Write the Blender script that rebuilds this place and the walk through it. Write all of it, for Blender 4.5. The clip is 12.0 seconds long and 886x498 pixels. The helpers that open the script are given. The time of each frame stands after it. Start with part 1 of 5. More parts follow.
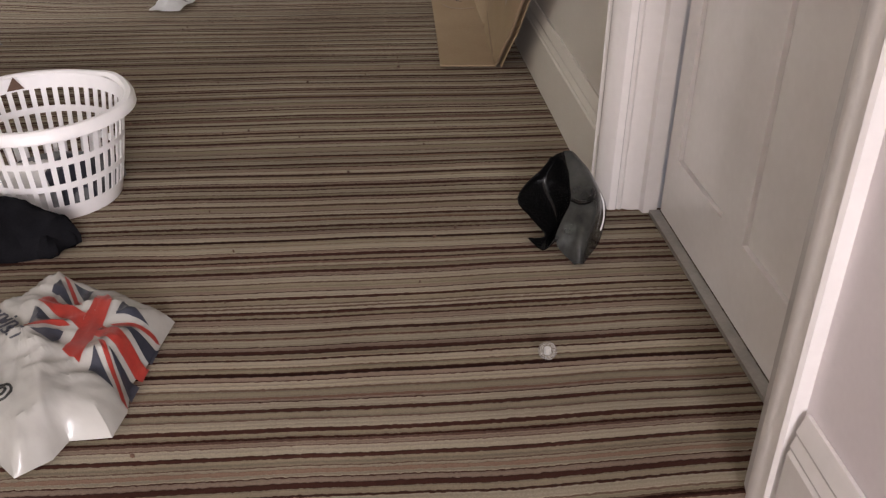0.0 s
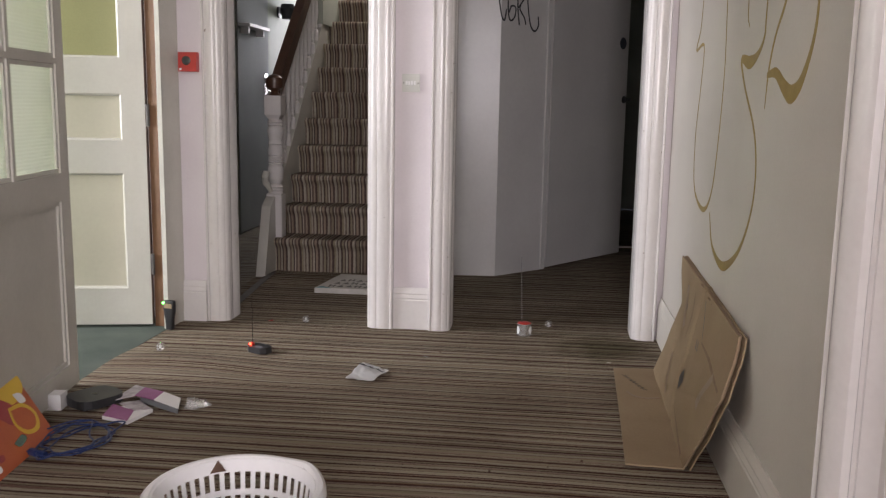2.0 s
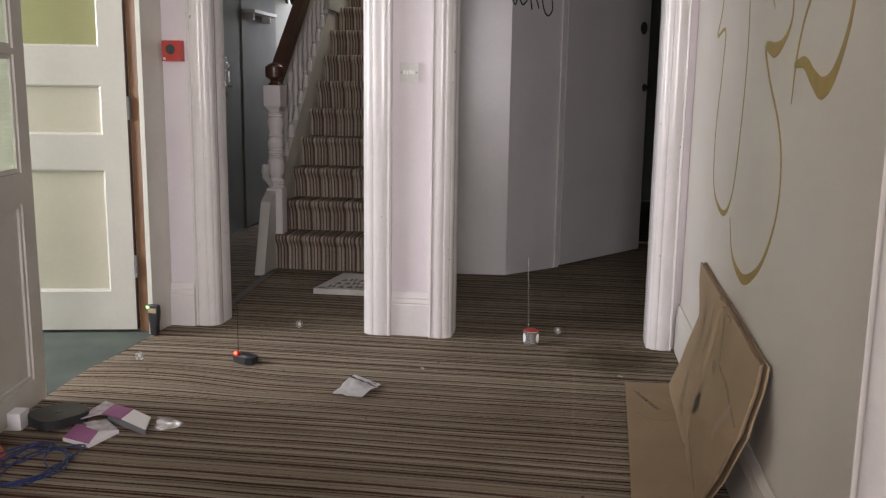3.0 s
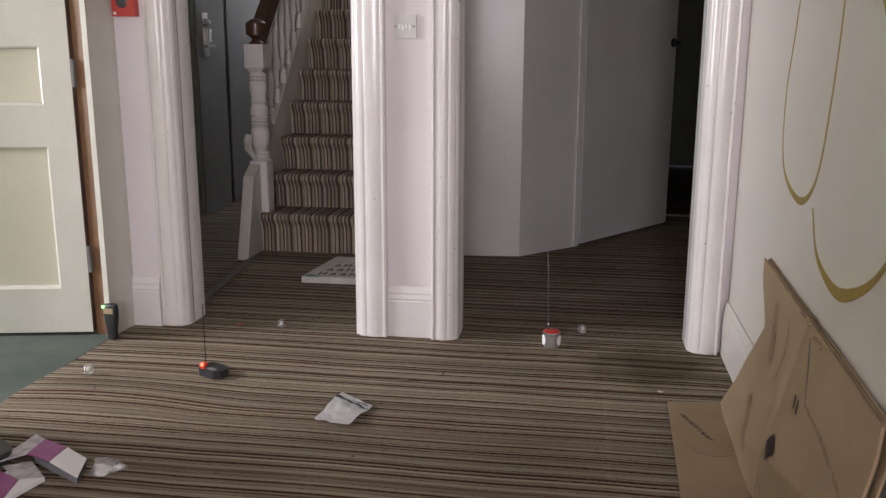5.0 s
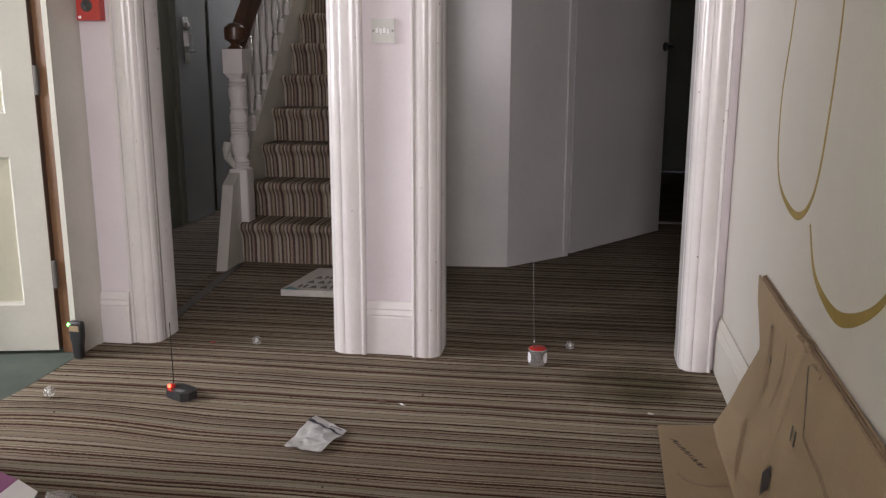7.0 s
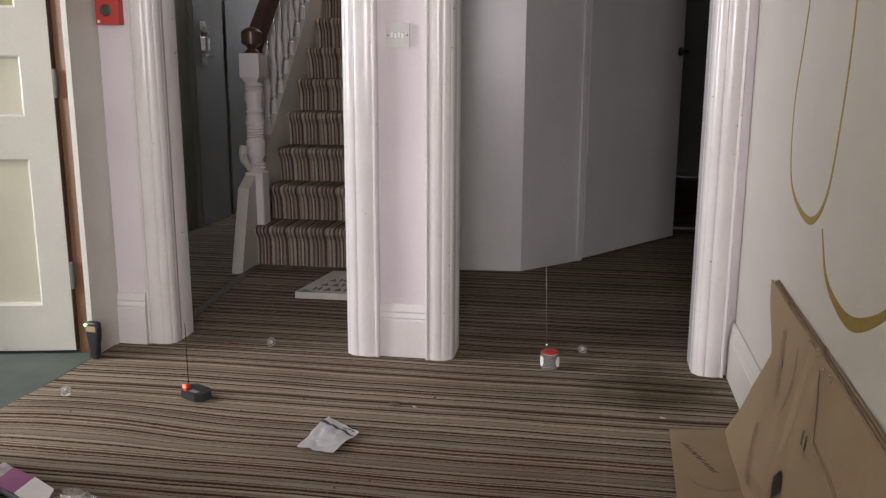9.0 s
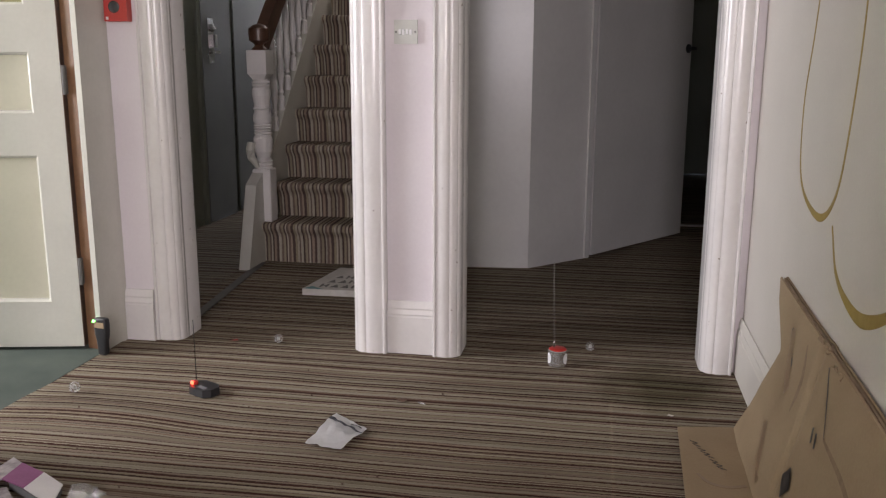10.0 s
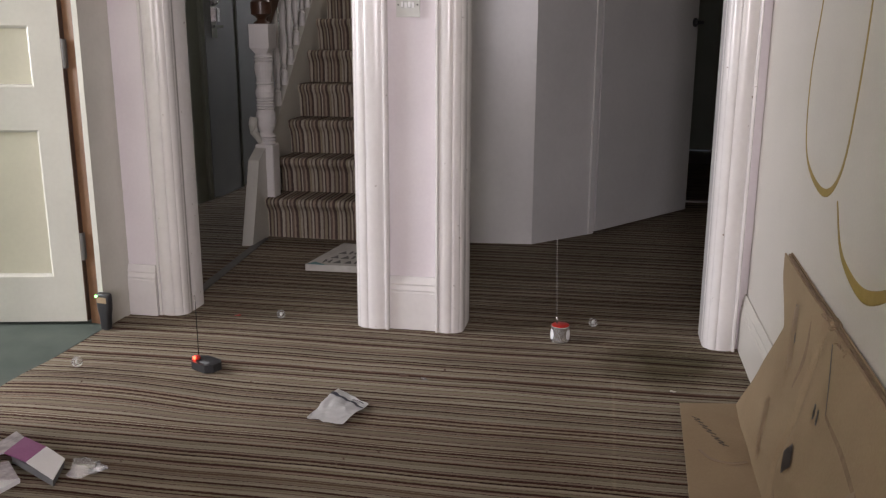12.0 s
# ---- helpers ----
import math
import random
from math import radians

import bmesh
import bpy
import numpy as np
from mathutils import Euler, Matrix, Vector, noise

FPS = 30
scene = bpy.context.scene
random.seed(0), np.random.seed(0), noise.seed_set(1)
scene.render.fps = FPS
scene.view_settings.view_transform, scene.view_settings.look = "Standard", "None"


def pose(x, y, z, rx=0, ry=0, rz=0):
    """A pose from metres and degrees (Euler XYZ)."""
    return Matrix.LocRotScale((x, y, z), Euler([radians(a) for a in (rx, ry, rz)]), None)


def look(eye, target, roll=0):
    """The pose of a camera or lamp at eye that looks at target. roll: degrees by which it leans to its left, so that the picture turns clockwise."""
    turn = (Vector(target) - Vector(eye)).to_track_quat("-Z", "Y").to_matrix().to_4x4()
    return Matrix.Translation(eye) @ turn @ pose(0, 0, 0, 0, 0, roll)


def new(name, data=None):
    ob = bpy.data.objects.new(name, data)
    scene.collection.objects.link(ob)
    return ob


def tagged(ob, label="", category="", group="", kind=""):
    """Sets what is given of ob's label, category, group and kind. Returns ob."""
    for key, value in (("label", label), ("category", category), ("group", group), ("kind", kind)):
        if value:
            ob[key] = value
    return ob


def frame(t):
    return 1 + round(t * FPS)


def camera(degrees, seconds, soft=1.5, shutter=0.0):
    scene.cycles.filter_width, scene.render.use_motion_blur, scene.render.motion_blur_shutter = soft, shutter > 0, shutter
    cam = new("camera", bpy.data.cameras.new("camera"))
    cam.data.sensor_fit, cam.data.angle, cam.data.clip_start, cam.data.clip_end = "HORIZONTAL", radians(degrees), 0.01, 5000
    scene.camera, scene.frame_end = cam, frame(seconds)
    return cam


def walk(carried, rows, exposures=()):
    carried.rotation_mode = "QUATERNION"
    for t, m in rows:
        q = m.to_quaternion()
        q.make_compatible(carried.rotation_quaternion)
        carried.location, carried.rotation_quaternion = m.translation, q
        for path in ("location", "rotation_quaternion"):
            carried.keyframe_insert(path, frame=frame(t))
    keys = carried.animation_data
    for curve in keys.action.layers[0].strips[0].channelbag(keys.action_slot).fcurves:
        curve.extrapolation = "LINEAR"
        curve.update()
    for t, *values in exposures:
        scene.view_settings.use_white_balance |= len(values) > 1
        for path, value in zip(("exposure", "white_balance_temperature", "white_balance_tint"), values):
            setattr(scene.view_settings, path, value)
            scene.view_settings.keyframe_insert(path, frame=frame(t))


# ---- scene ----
cam = camera(53.2, 12.0, soft=1.25, shutter=0.5)
PATH = [
    (0, (-0.011, 0.734, 0.899), (0.144, 2.452, -0.114), 0.5),
    (0.1, (-0.013, 0.734, 0.902), (0.136, 2.457, -0.101), 0.55),
    (0.2, (-0.018, 0.734, 0.915), (0.105, 2.476, -0.053), 0.73),
    (0.3, (-0.025, 0.734, 0.931), (0.068, 2.499, 0.003), 0.96),
    (0.4, (-0.034, 0.734, 0.95), (0.021, 2.528, 0.076), 1.23),
    (0.5, (-0.042, 0.734, 0.969), (-0.024, 2.555, 0.148), 1.5),
    (0.7, (-0.051, 0.73, 1.003), (-0.121, 2.604, 0.320), 1.45),
    (1, (-0.058, 0.719, 1.041), (-0.222, 2.652, 0.561), 1.4),
    (1.5, (-0.07, 0.71, 1.069), (-0.296, 2.67, 0.743), 1.2),
    (2, (-0.057, 0.794, 1.06), (-0.28, 2.754, 0.739), 1.0),
    (2.5, (-0.015, 0.942, 1.067), (-0.244, 2.9, 0.728), 0.6),
    (3, (0.021, 1.091, 1.084), (-0.261, 3.039, 0.731), 0.8),
    (5, (-0.047, 1.679, 1.082), (-0.346, 3.605, 0.640), 0.2),
    (5.5, (-0.013, 1.805, 1.083), (-0.347, 3.725, 0.638), 0.5),
    (6, (-0.025, 1.842, 1.086), (-0.343, 3.756, 0.609), 0.3),
    (6.5, (-0.023, 1.837, 1.086), (-0.329, 3.764, 0.647), 0.2),
    (7, (-0.017, 1.83, 1.086), (-0.307, 3.76, 0.652), 0.1),
    (9, (-0.008, 1.816, 1.085), (-0.332, 3.742, 0.661), 0.2),
    (9.5, (-0.012, 1.812, 1.087), (-0.344, 3.738, 0.663), 0.1),
    (10, (-0.014, 1.816, 1.083), (-0.351, 3.739, 0.653), 0.2),
    (10.5, (-0.008, 1.824, 1.081), (-0.348, 3.745, 0.644), 0.2),
    (11, (-0.009, 1.826, 1.079), (-0.351, 3.742, 0.622), 0.4),
    (11.5, (-0.002, 1.833, 1.075), (-0.35, 3.743, 0.602), 0.2),
    (12, (-0.006, 1.831, 1.077), (-0.353, 3.74, 0.595), 0.2),
]
walk(cam, [(t, look(eye, target, roll)) for t, eye, target, roll in PATH], [(0.0, 0.52, 6850, 22), (0.5, 0.53, 6850, 22), (1.1, 0.30, 6800, 22), (3.0, 0.26, 6750, 22), (5.0, 0.27, 6750, 23), (12.0, 0.26, 6750, 23)])

# ---- world and light ----
world = bpy.data.worlds.new("world")
scene.world = world
world.use_nodes = True
wn = world.node_tree
sky = wn.nodes.new("ShaderNodeTexSky")
sky.sky_type = "NISHITA"
sky.sun_disc = False
sky.sun_elevation = radians(38)
sky.sun_rotation = radians(200)
wn.links.new(sky.outputs[0], wn.nodes["Background"].inputs[0])
wn.nodes["Background"].inputs[1].default_value = 0.1
scene.view_settings.exposure = 0.0


def area_light(name, m, w, h, watts, colour):
    """Sky light that stands in a window opening; also makes the added fill lights."""
    data = bpy.data.lights.new(name, "AREA")
    data.shape, data.size, data.size_y, data.energy, data.color = "RECTANGLE", w, h, watts, colour
    ob = new(name, data)
    ob.matrix_world = m
    return ob


area_light("window_light_back", look((-0.22, -3.55, 1.62), (-0.6, 4.0, 0.8)), 1.34, 1.5, 64, (0.95, 0.97, 1.0))
area_light("window_light_right", look((0.52, -1.9, 1.6), (-1.5, 4.6, 0.7)), 1.3, 1.4, 104, (0.95, 0.97, 1.0))
area_light("window_light_side", look((-4.75, 3.5, 1.5), (-1.0, 3.9, 0.6)), 1.5, 1.5, 140, (0.89, 0.965, 1.0))
# Added fill light in an unseen far opening, to brighten the passage.
area_light("window_light_hall", look((-2.15, 10.2, 1.7), (-2.2, 5.5, 0.7)), 0.6, 1.0, 22, (0.9, 0.97, 1.0))
# Added fill light under the closed ceiling, to brighten the stairs.
area_light("window_light_landing", look((-1.32, 7.9, 2.53), (-1.35, 6.6, 0.0)), 0.8, 1.3, 12, (1.0, 0.97, 0.93))


# ---- materials ----
def mat_new(name):
    m = bpy.data.materials.new(name)
    m.use_nodes = True
    nt = m.node_tree
    return m, nt, nt.nodes["Principled BSDF"]


def add_noise(nt, scale, detail=4.0, vector=None):
    n = nt.nodes.new("ShaderNodeTexNoise")
    n.inputs["Scale"].default_value = scale
    n.inputs["Detail"].default_value = detail
    if vector is None:
        tc = nt.nodes.new("ShaderNodeTexCoord")
        vector = tc.outputs["Object"]
    nt.links.new(vector, n.inputs["Vector"])
    return n


def ramp(nt, source, stops, mode="LINEAR"):
    r = nt.nodes.new("ShaderNodeValToRGB")
    r.color_ramp.interpolation = mode
    el = r.color_ramp.elements
    while len(el) < len(stops):
        el.new(0.5)
    for e, (p, c) in zip(el, stops):
        e.position, e.color = p, (c[0], c[1], c[2], 1)
    nt.links.new(source, r.inputs[0])
    return r


def bump(nt, bsdf, source, strength, distance):
    b = nt.nodes.new("ShaderNodeBump")
    b.inputs["Strength"].default_value = strength
    b.inputs["Distance"].default_value = distance
    nt.links.new(source, b.inputs["Height"])
    nt.links.new(b.outputs[0], bsdf.inputs["Normal"])


def surface(name, a, b, scale=6.0, rough=0.5, metal=0.0, grain=160.0, relief=0.15, depth=0.001, spec=0.5, coat=0.0):
    """A base colour that drifts between a and b, with a fine grain and relief."""
    m, nt, p = mat_new(name)
    n1, n2 = add_noise(nt, scale), add_noise(nt, grain, 2.0)
    mix = nt.nodes.new("ShaderNodeMix")
    mix.data_type = "FLOAT"
    mix.inputs[0].default_value = 0.3
    nt.links.new(n1.outputs["Fac"], mix.inputs[2])
    nt.links.new(n2.outputs["Fac"], mix.inputs[3])
    r = ramp(nt, mix.outputs[0], [(0.3, a), (0.7, b)])
    nt.links.new(r.outputs[0], p.inputs["Base Color"])
    p.inputs["Roughness"].default_value = rough
    p.inputs["Metallic"].default_value = metal
    p.inputs["Specular IOR Level"].default_value = spec
    p.inputs["Coat Weight"].default_value = coat
    bump(nt, p, mix.outputs[0], relief, depth)
    return m


def striped_carpet(name, axis, period=0.25, tone=1.0, bold=False):
    """Woven carpet with bands of taupe, brown and maroon across one axis of the object."""
    m, nt, p = mat_new(name)
    tc = nt.nodes.new("ShaderNodeTexCoord")
    wob = add_noise(nt, 0.9, 3.0, tc.outputs["Object"])
    wob2 = add_noise(nt, 110.0, 5.0, tc.outputs["Object"])
    sep = nt.nodes.new("ShaderNodeSeparateXYZ")
    nt.links.new(tc.outputs["Object"], sep.inputs[0])

    def calc(op, a, b=None, c=None):
        k = nt.nodes.new("ShaderNodeMath")
        k.operation = op
        for i, v in enumerate((a, b, c)):
            if v is None:
                continue
            if isinstance(v, (int, float)):
                k.inputs[i].default_value = v
            else:
                nt.links.new(v, k.inputs[i])
        return k.outputs[0]

    u = calc("MULTIPLY_ADD", wob.outputs["Fac"], 0.06, sep.outputs[axis])
    u = calc("MULTIPLY_ADD", wob2.outputs["Fac"], 0.0065, u)
    v = calc("FRACT", calc("DIVIDE", u, period))
    w = calc("FRACT", calc("DIVIDE", u, period * 2.37))
    tau, lig, pin, bro, dar, olv = ((0.221, 0.182, 0.129), (0.283, 0.245, 0.185), (0.214, 0.160, 0.122), (0.120, 0.075, 0.055), (0.052, 0.019, 0.013), (0.197, 0.165, 0.113))
    seq = [(tau, 11), (bro, 2.5), (lig, 13), (dar, 2), (pin, 7), (dar, 6), (olv, 8), (bro, 2), (lig, 12), (dar, 3), (tau, 9), (dar, 6.5), (pin, 7), (dar, 2), (lig, 14), (bro, 2), (tau, 10), (dar, 5), (lig, 12), (bro, 2),
           (pin, 9), (dar, 3), (olv, 7), (dar, 6), (lig, 13), (bro, 2.5), (tau, 10), (dar, 5), (lig, 11), (dar, 2), (pin, 8)]
    if bold:
        dar, bro, lig = (0.066, 0.045, 0.040), (0.115, 0.083, 0.068), (0.285, 0.25, 0.20)
        seq = [(lig, 7), (dar, 5), (tau, 6), (bro, 4), (lig, 5), (dar, 4), (pin, 7), (dar, 6), (lig, 8), (bro, 5), (tau, 7), (dar, 4), (lig, 4), (bro, 6), (pin, 6), (dar, 7), (olv, 6), (lig, 5), (bro, 4)]
    else:
        seq = [(c, k * (1.12 if c in (dar, bro) else 1.0)) for c, k in seq]
    pos, stops, total = 0.0, [], sum(k for _, k in seq)
    for c, k in seq:
        stops.append((pos / total, tuple(x * tone for x in c)))
        pos += k
    r = ramp(nt, v, stops, "CONSTANT")
    seq2 = [0.96, 1.08, 0.88, 1.04, 0.92, 1.1, 0.86, 1.0, 1.06]
    tint = [(i / len(seq2), (k, k, k)) for i, k in enumerate(seq2)]
    if not bold:
        # extra maroon picks that fall out of step with the main repeat
        for a, k in ((0.07, 0.5), (0.185, 0.35), (0.30, 0.6), (0.39, 0.4), (0.52, 0.55), (0.60, 0.35), (0.735, 0.6), (0.86, 0.4)):
            back = seq2[int(a * len(seq2))]
            tint += [(a, (k * 1.15, k * 0.85, k * 0.8)), (a + 0.011, (back, back, back))]
    r2 = ramp(nt, w, sorted(tint), "CONSTANT")
    mul = nt.nodes.new("ShaderNodeMix")
    mul.data_type, mul.blend_type = "RGBA", "MULTIPLY"
    mul.inputs[0].default_value = 1.0
    nt.links.new(r.outputs[0], mul.inputs[6])
    nt.links.new(r2.outputs[0], mul.inputs[7])
    fine = [1.0, 0.84, 1.06, 0.94, 1.1, 0.8, 1.02, 1.09, 0.88, 1.04]
    r3 = ramp(nt, calc("FRACT", calc("DIVIDE", u, period * 0.131)), [(i / len(fine), (k, k, k)) for i, k in enumerate(fine)], "CONSTANT")
    dirt = ramp(nt, add_noise(nt, 2.2, 6.0, tc.outputs["Object"]).outputs["Fac"], [(0.3, (0.84, 0.83, 0.82)), (0.62, (1.04, 1.06, 1.06))])
    pile = add_noise(nt, 420.0, 3.0, tc.outputs["Object"])
    fleck = ramp(nt, pile.outputs["Fac"], [(0.3, (0.86, 0.86, 0.86)), (0.7, (1.12, 1.12, 1.12))])
    out = mul.outputs[2]
    dist = nt.nodes.new("ShaderNodeVectorMath")
    dist.operation = "DISTANCE"
    dist.inputs[1].default_value = (0.24, 4.68, 0.0)
    nt.links.new(tc.outputs["Object"], dist.inputs[0])
    blot = calc("MULTIPLY_ADD", add_noise(nt, 7.0, 4.0, tc.outputs["Object"]).outputs["Fac"], 0.26, dist.outputs["Value"])
    stain = ramp(nt, blot, [(0.22, (0.46, 0.47, 0.38)), (0.40, (1, 1, 1))])
    extras = [r3, dirt, fleck, stain]
    if not bold:
        # a worn line where the carpet has been creased
        near = calc("ABSOLUTE", calc("SUBTRACT", calc("MULTIPLY_ADD", wob2.outputs["Fac"], 0.010, sep.outputs[0]), 0.063))
        ends = calc("MULTIPLY", calc("MAXIMUM", calc("SUBTRACT", calc("ABSOLUTE", calc("SUBTRACT", sep.outputs[1], 4.18)), 0.38), 0.0), 0.2)
        extras.append(ramp(nt, calc("ADD", near, ends), [(0.0, (1.18, 1.17, 1.15)), (0.006, (1.0, 1.0, 1.0))]))
    for extra in extras:
        k = nt.nodes.new("ShaderNodeMix")
        k.data_type, k.blend_type = "RGBA", "MULTIPLY"
        k.inputs[0].default_value = 1.0
        nt.links.new(out, k.inputs[6])
        nt.links.new(extra.outputs[0], k.inputs[7])
        out = k.outputs[2]
    nt.links.new(out, p.inputs["Base Color"])
    p.inputs["Roughness"].default_value = 0.9
    p.inputs["Specular IOR Level"].default_value = 0.12
    bump(nt, p, pile.outputs["Fac"], 0.5, 0.003)
    return m


M_CARPET = striped_carpet("striped_carpet", 1, 0.31)
M_STAIR = striped_carpet("stair_carpet", 0, 0.215, 1.35, True)
M_GREEN = surface("green_carpet", (0.072, 0.090, 0.078), (0.112, 0.130, 0.112), 5, 0.95, grain=500, relief=0.5, depth=0.003, spec=0.1)
M_GLOSS = surface("white_gloss_paint", (0.655, 0.625, 0.605), (0.735, 0.705, 0.685), 5, 0.2, grain=60, relief=0.08, depth=0.0015)


def chipped(m, amount=0.755):
    """Adds small dark chips and scuffs where the paint has been knocked off."""
    nt, p = m.node_tree, m.node_tree.nodes["Principled BSDF"]
    old = p.inputs["Base Color"].links[0].from_socket
    n = add_noise(nt, 38.0, 3.0)
    r = ramp(nt, n.outputs["Fac"], [(amount, (0, 0, 0)), (amount + 0.02, (1, 1, 1))])
    k = nt.nodes.new("ShaderNodeMix")
    k.data_type = "RGBA"
    nt.links.new(r.outputs[0], k.inputs[0])
    nt.links.new(old, k.inputs[6])
    k.inputs[7].default_value = (0.30, 0.24, 0.20, 1)
    nt.links.new(k.outputs[2], p.inputs["Base Color"])


M_TRIM = surface("chipped_white_gloss_paint", (0.655, 0.625, 0.605), (0.735, 0.705, 0.685), 5, 0.2, grain=60, relief=0.08, depth=0.0015)
chipped(M_TRIM, 0.715)
M_CREAM = surface("cream_gloss_paint", (0.52, 0.505, 0.45), (0.59, 0.575, 0.515), 5, 0.26, grain=60, relief=0.08, depth=0.0015)
# Door panels: yellower and slightly darker than the cream frame.
M_CREAMPANEL = surface("yellower_cream_paint", (0.50, 0.475, 0.375), (0.56, 0.535, 0.425), 4, 0.3, grain=60, relief=0.08, depth=0.0015)
M_PINK = surface("pale_pink_paint", (0.67, 0.61, 0.63), (0.74, 0.685, 0.70), 4, 0.45, grain=90, relief=0.1)
M_WALL = surface("warm_white_wall", (0.53, 0.50, 0.445), (0.61, 0.575, 0.515), 2.5, 0.42, grain=110, relief=0.12)
M_HALL = surface("grey_green_wall", (0.30, 0.325, 0.27), (0.38, 0.40, 0.335), 3, 0.6, grain=120)
M_LEFTWALL = surface("pale_green_wall", (0.46, 0.49, 0.36), (0.55, 0.58, 0.44), 3, 0.6, grain=120)
M_CEIL = surface("ceiling_paint", (0.72, 0.71, 0.68), (0.8, 0.79, 0.76), 3, 0.8)
M_GREY = surface("grey_white_gloss", (0.53, 0.515, 0.51), (0.60, 0.585, 0.575), 3, 0.27, grain=40, relief=0.12, depth=0.003, spec=0.38)
M_DARKDOOR = surface("grey_blue_door_paint", (0.27, 0.285, 0.29), (0.33, 0.345, 0.35), 3, 0.7)
M_WOOD = surface("dark_brown_wood", (0.055, 0.026, 0.016), (0.11, 0.052, 0.03), 12, 0.3, grain=90)
M_EDGE = surface("brown_door_edge", (0.075, 0.04, 0.026), (0.13, 0.07, 0.045), 9, 0.55, grain=90)
M_JAMBWOOD = surface("bare_orange_brown_wood", (0.13, 0.062, 0.030), (0.20, 0.10, 0.05), 9, 0.5, grain=90)
M_CARD = surface("cardboard", (0.265, 0.190, 0.115), (0.325, 0.24, 0.15), 5, 0.75, grain=140, relief=0.25, spec=0.25)
# Corrugated edges, and the shade painted on the box's back layer.
M_CARDIN = surface("cardboard_edge_and_shade", (0.18, 0.12, 0.075), (0.26, 0.18, 0.11), 40, 0.85, grain=200)
M_TAPE = surface("brown_tape_mark", (0.19, 0.125, 0.07), (0.255, 0.17, 0.10), 9, 0.45)
M_PLASTIC = surface("white_plastic", (0.78, 0.775, 0.77), (0.85, 0.845, 0.84), 4, 0.3, grain=60, relief=0.03)
M_SWITCH = surface("aged_white_plastic", (0.53, 0.53, 0.49), (0.60, 0.60, 0.555), 8, 0.35, grain=60, relief=0.03)
M_BLACK = surface("black_cloth", (0.005, 0.005, 0.006), (0.012, 0.012, 0.014), 20, 0.95, grain=250, relief=0.6, depth=0.003, spec=0.03)
M_BLACKGLOSS = surface("black_glossy_leather", (0.003, 0.003, 0.003), (0.006, 0.006, 0.006), 10, 0.22, grain=70, relief=0.15, spec=0.3)
M_BLACKPL = surface("black_plastic", (0.012, 0.012, 0.013), (0.03, 0.03, 0.032), 9, 0.45)
M_GREYBOOT = surface("scuffed_grey_leather", (0.010, 0.0105, 0.010), (0.040, 0.042, 0.039), 26, 0.27, grain=45, relief=0.35)
M_CHROME = surface("chrome", (0.6, 0.6, 0.61), (0.75, 0.75, 0.75), 8, 0.22, 1.0)
M_CAN = surface("brushed_silver", (0.60, 0.60, 0.61), (0.74, 0.74, 0.74), 8, 0.27, 0.9)
M_ALU = surface("threshold_metal", (0.36, 0.35, 0.32), (0.48, 0.46, 0.43), 20, 0.4, 0.7)
M_RED = surface("red_plastic", (0.42, 0.022, 0.016), (0.52, 0.04, 0.028), 6, 0.35)
M_STRIP = surface("dull_grey_strip", (0.10, 0.095, 0.09), (0.15, 0.14, 0.13), 12, 0.6)
M_REDINK = surface("red_print", (0.24, 0.020, 0.014), (0.36, 0.035, 0.024), 22, 0.35)
M_NAVY = surface("navy_print", (0.015, 0.018, 0.03), (0.035, 0.038, 0.055), 14, 0.4)
M_BAG = surface("white_polythene", (0.33, 0.325, 0.295), (0.43, 0.425, 0.395), 10, 0.22, grain=22, relief=0.8, depth=0.006)
M_PAPER = surface("white_paper", (0.72, 0.71, 0.70), (0.82, 0.81, 0.80), 14, 0.6)
M_PAD = surface("soiled_grey_foam", (0.085, 0.082, 0.07), (0.14, 0.135, 0.115), 12, 0.95, grain=250)
M_PARCEL = surface("soiled_printed_paper", (0.42, 0.40, 0.36), (0.60, 0.58, 0.54), 9, 0.6, grain=60, relief=0.4, depth=0.004)
M_GREYPRINTINK = surface("faded_grey_ink", (0.09, 0.085, 0.08), (0.17, 0.16, 0.15), 20, 0.6)
M_GREYPRINT = surface("grey_printed_card", (0.20, 0.17, 0.19), (0.60, 0.56, 0.58), 34, 0.45, grain=90)
M_CUSHION = surface("off_white_fabric", (0.47, 0.43, 0.37), (0.55, 0.51, 0.44), 9, 0.9, grain=300)
M_GREYCLOTH = surface("grey_cloth", (0.12, 0.125, 0.13), (0.20, 0.205, 0.21), 12, 0.9, grain=250)
M_YELLOWGRAF = surface("ochre_spray_paint", (0.26, 0.175, 0.03), (0.33, 0.23, 0.05), 30, 0.5)
M_INK = surface("black_marker_and_slit_shade", (0.01, 0.01, 0.012), (0.02, 0.02, 0.022), 30, 0.4)
M_PURPLE = surface("purple_card", (0.27, 0.065, 0.20), (0.35, 0.10, 0.27), 14, 0.5)
M_BLUE = surface("blue_cable_sheath", (0.010, 0.022, 0.085), (0.02, 0.04, 0.13), 20, 0.4)
M_ORANGE = surface("orange_paint", (0.40, 0.075, 0.022), (0.50, 0.125, 0.035), 6, 0.45)
M_YELLOW = surface("yellow_paint", (0.62, 0.40, 0.025), (0.72, 0.48, 0.05), 8, 0.45)
M_CRIMSON = surface("crimson_paint", (0.26, 0.028, 0.03), (0.36, 0.05, 0.045), 10, 0.45)
M_TEAL = surface("teal_print", (0.05, 0.20, 0.21), (0.12, 0.29, 0.29), 10, 0.5)
M_BOTTLE = surface("green_bottle_glass", (0.008, 0.05, 0.015), (0.015, 0.085, 0.025), 10, 0.08)


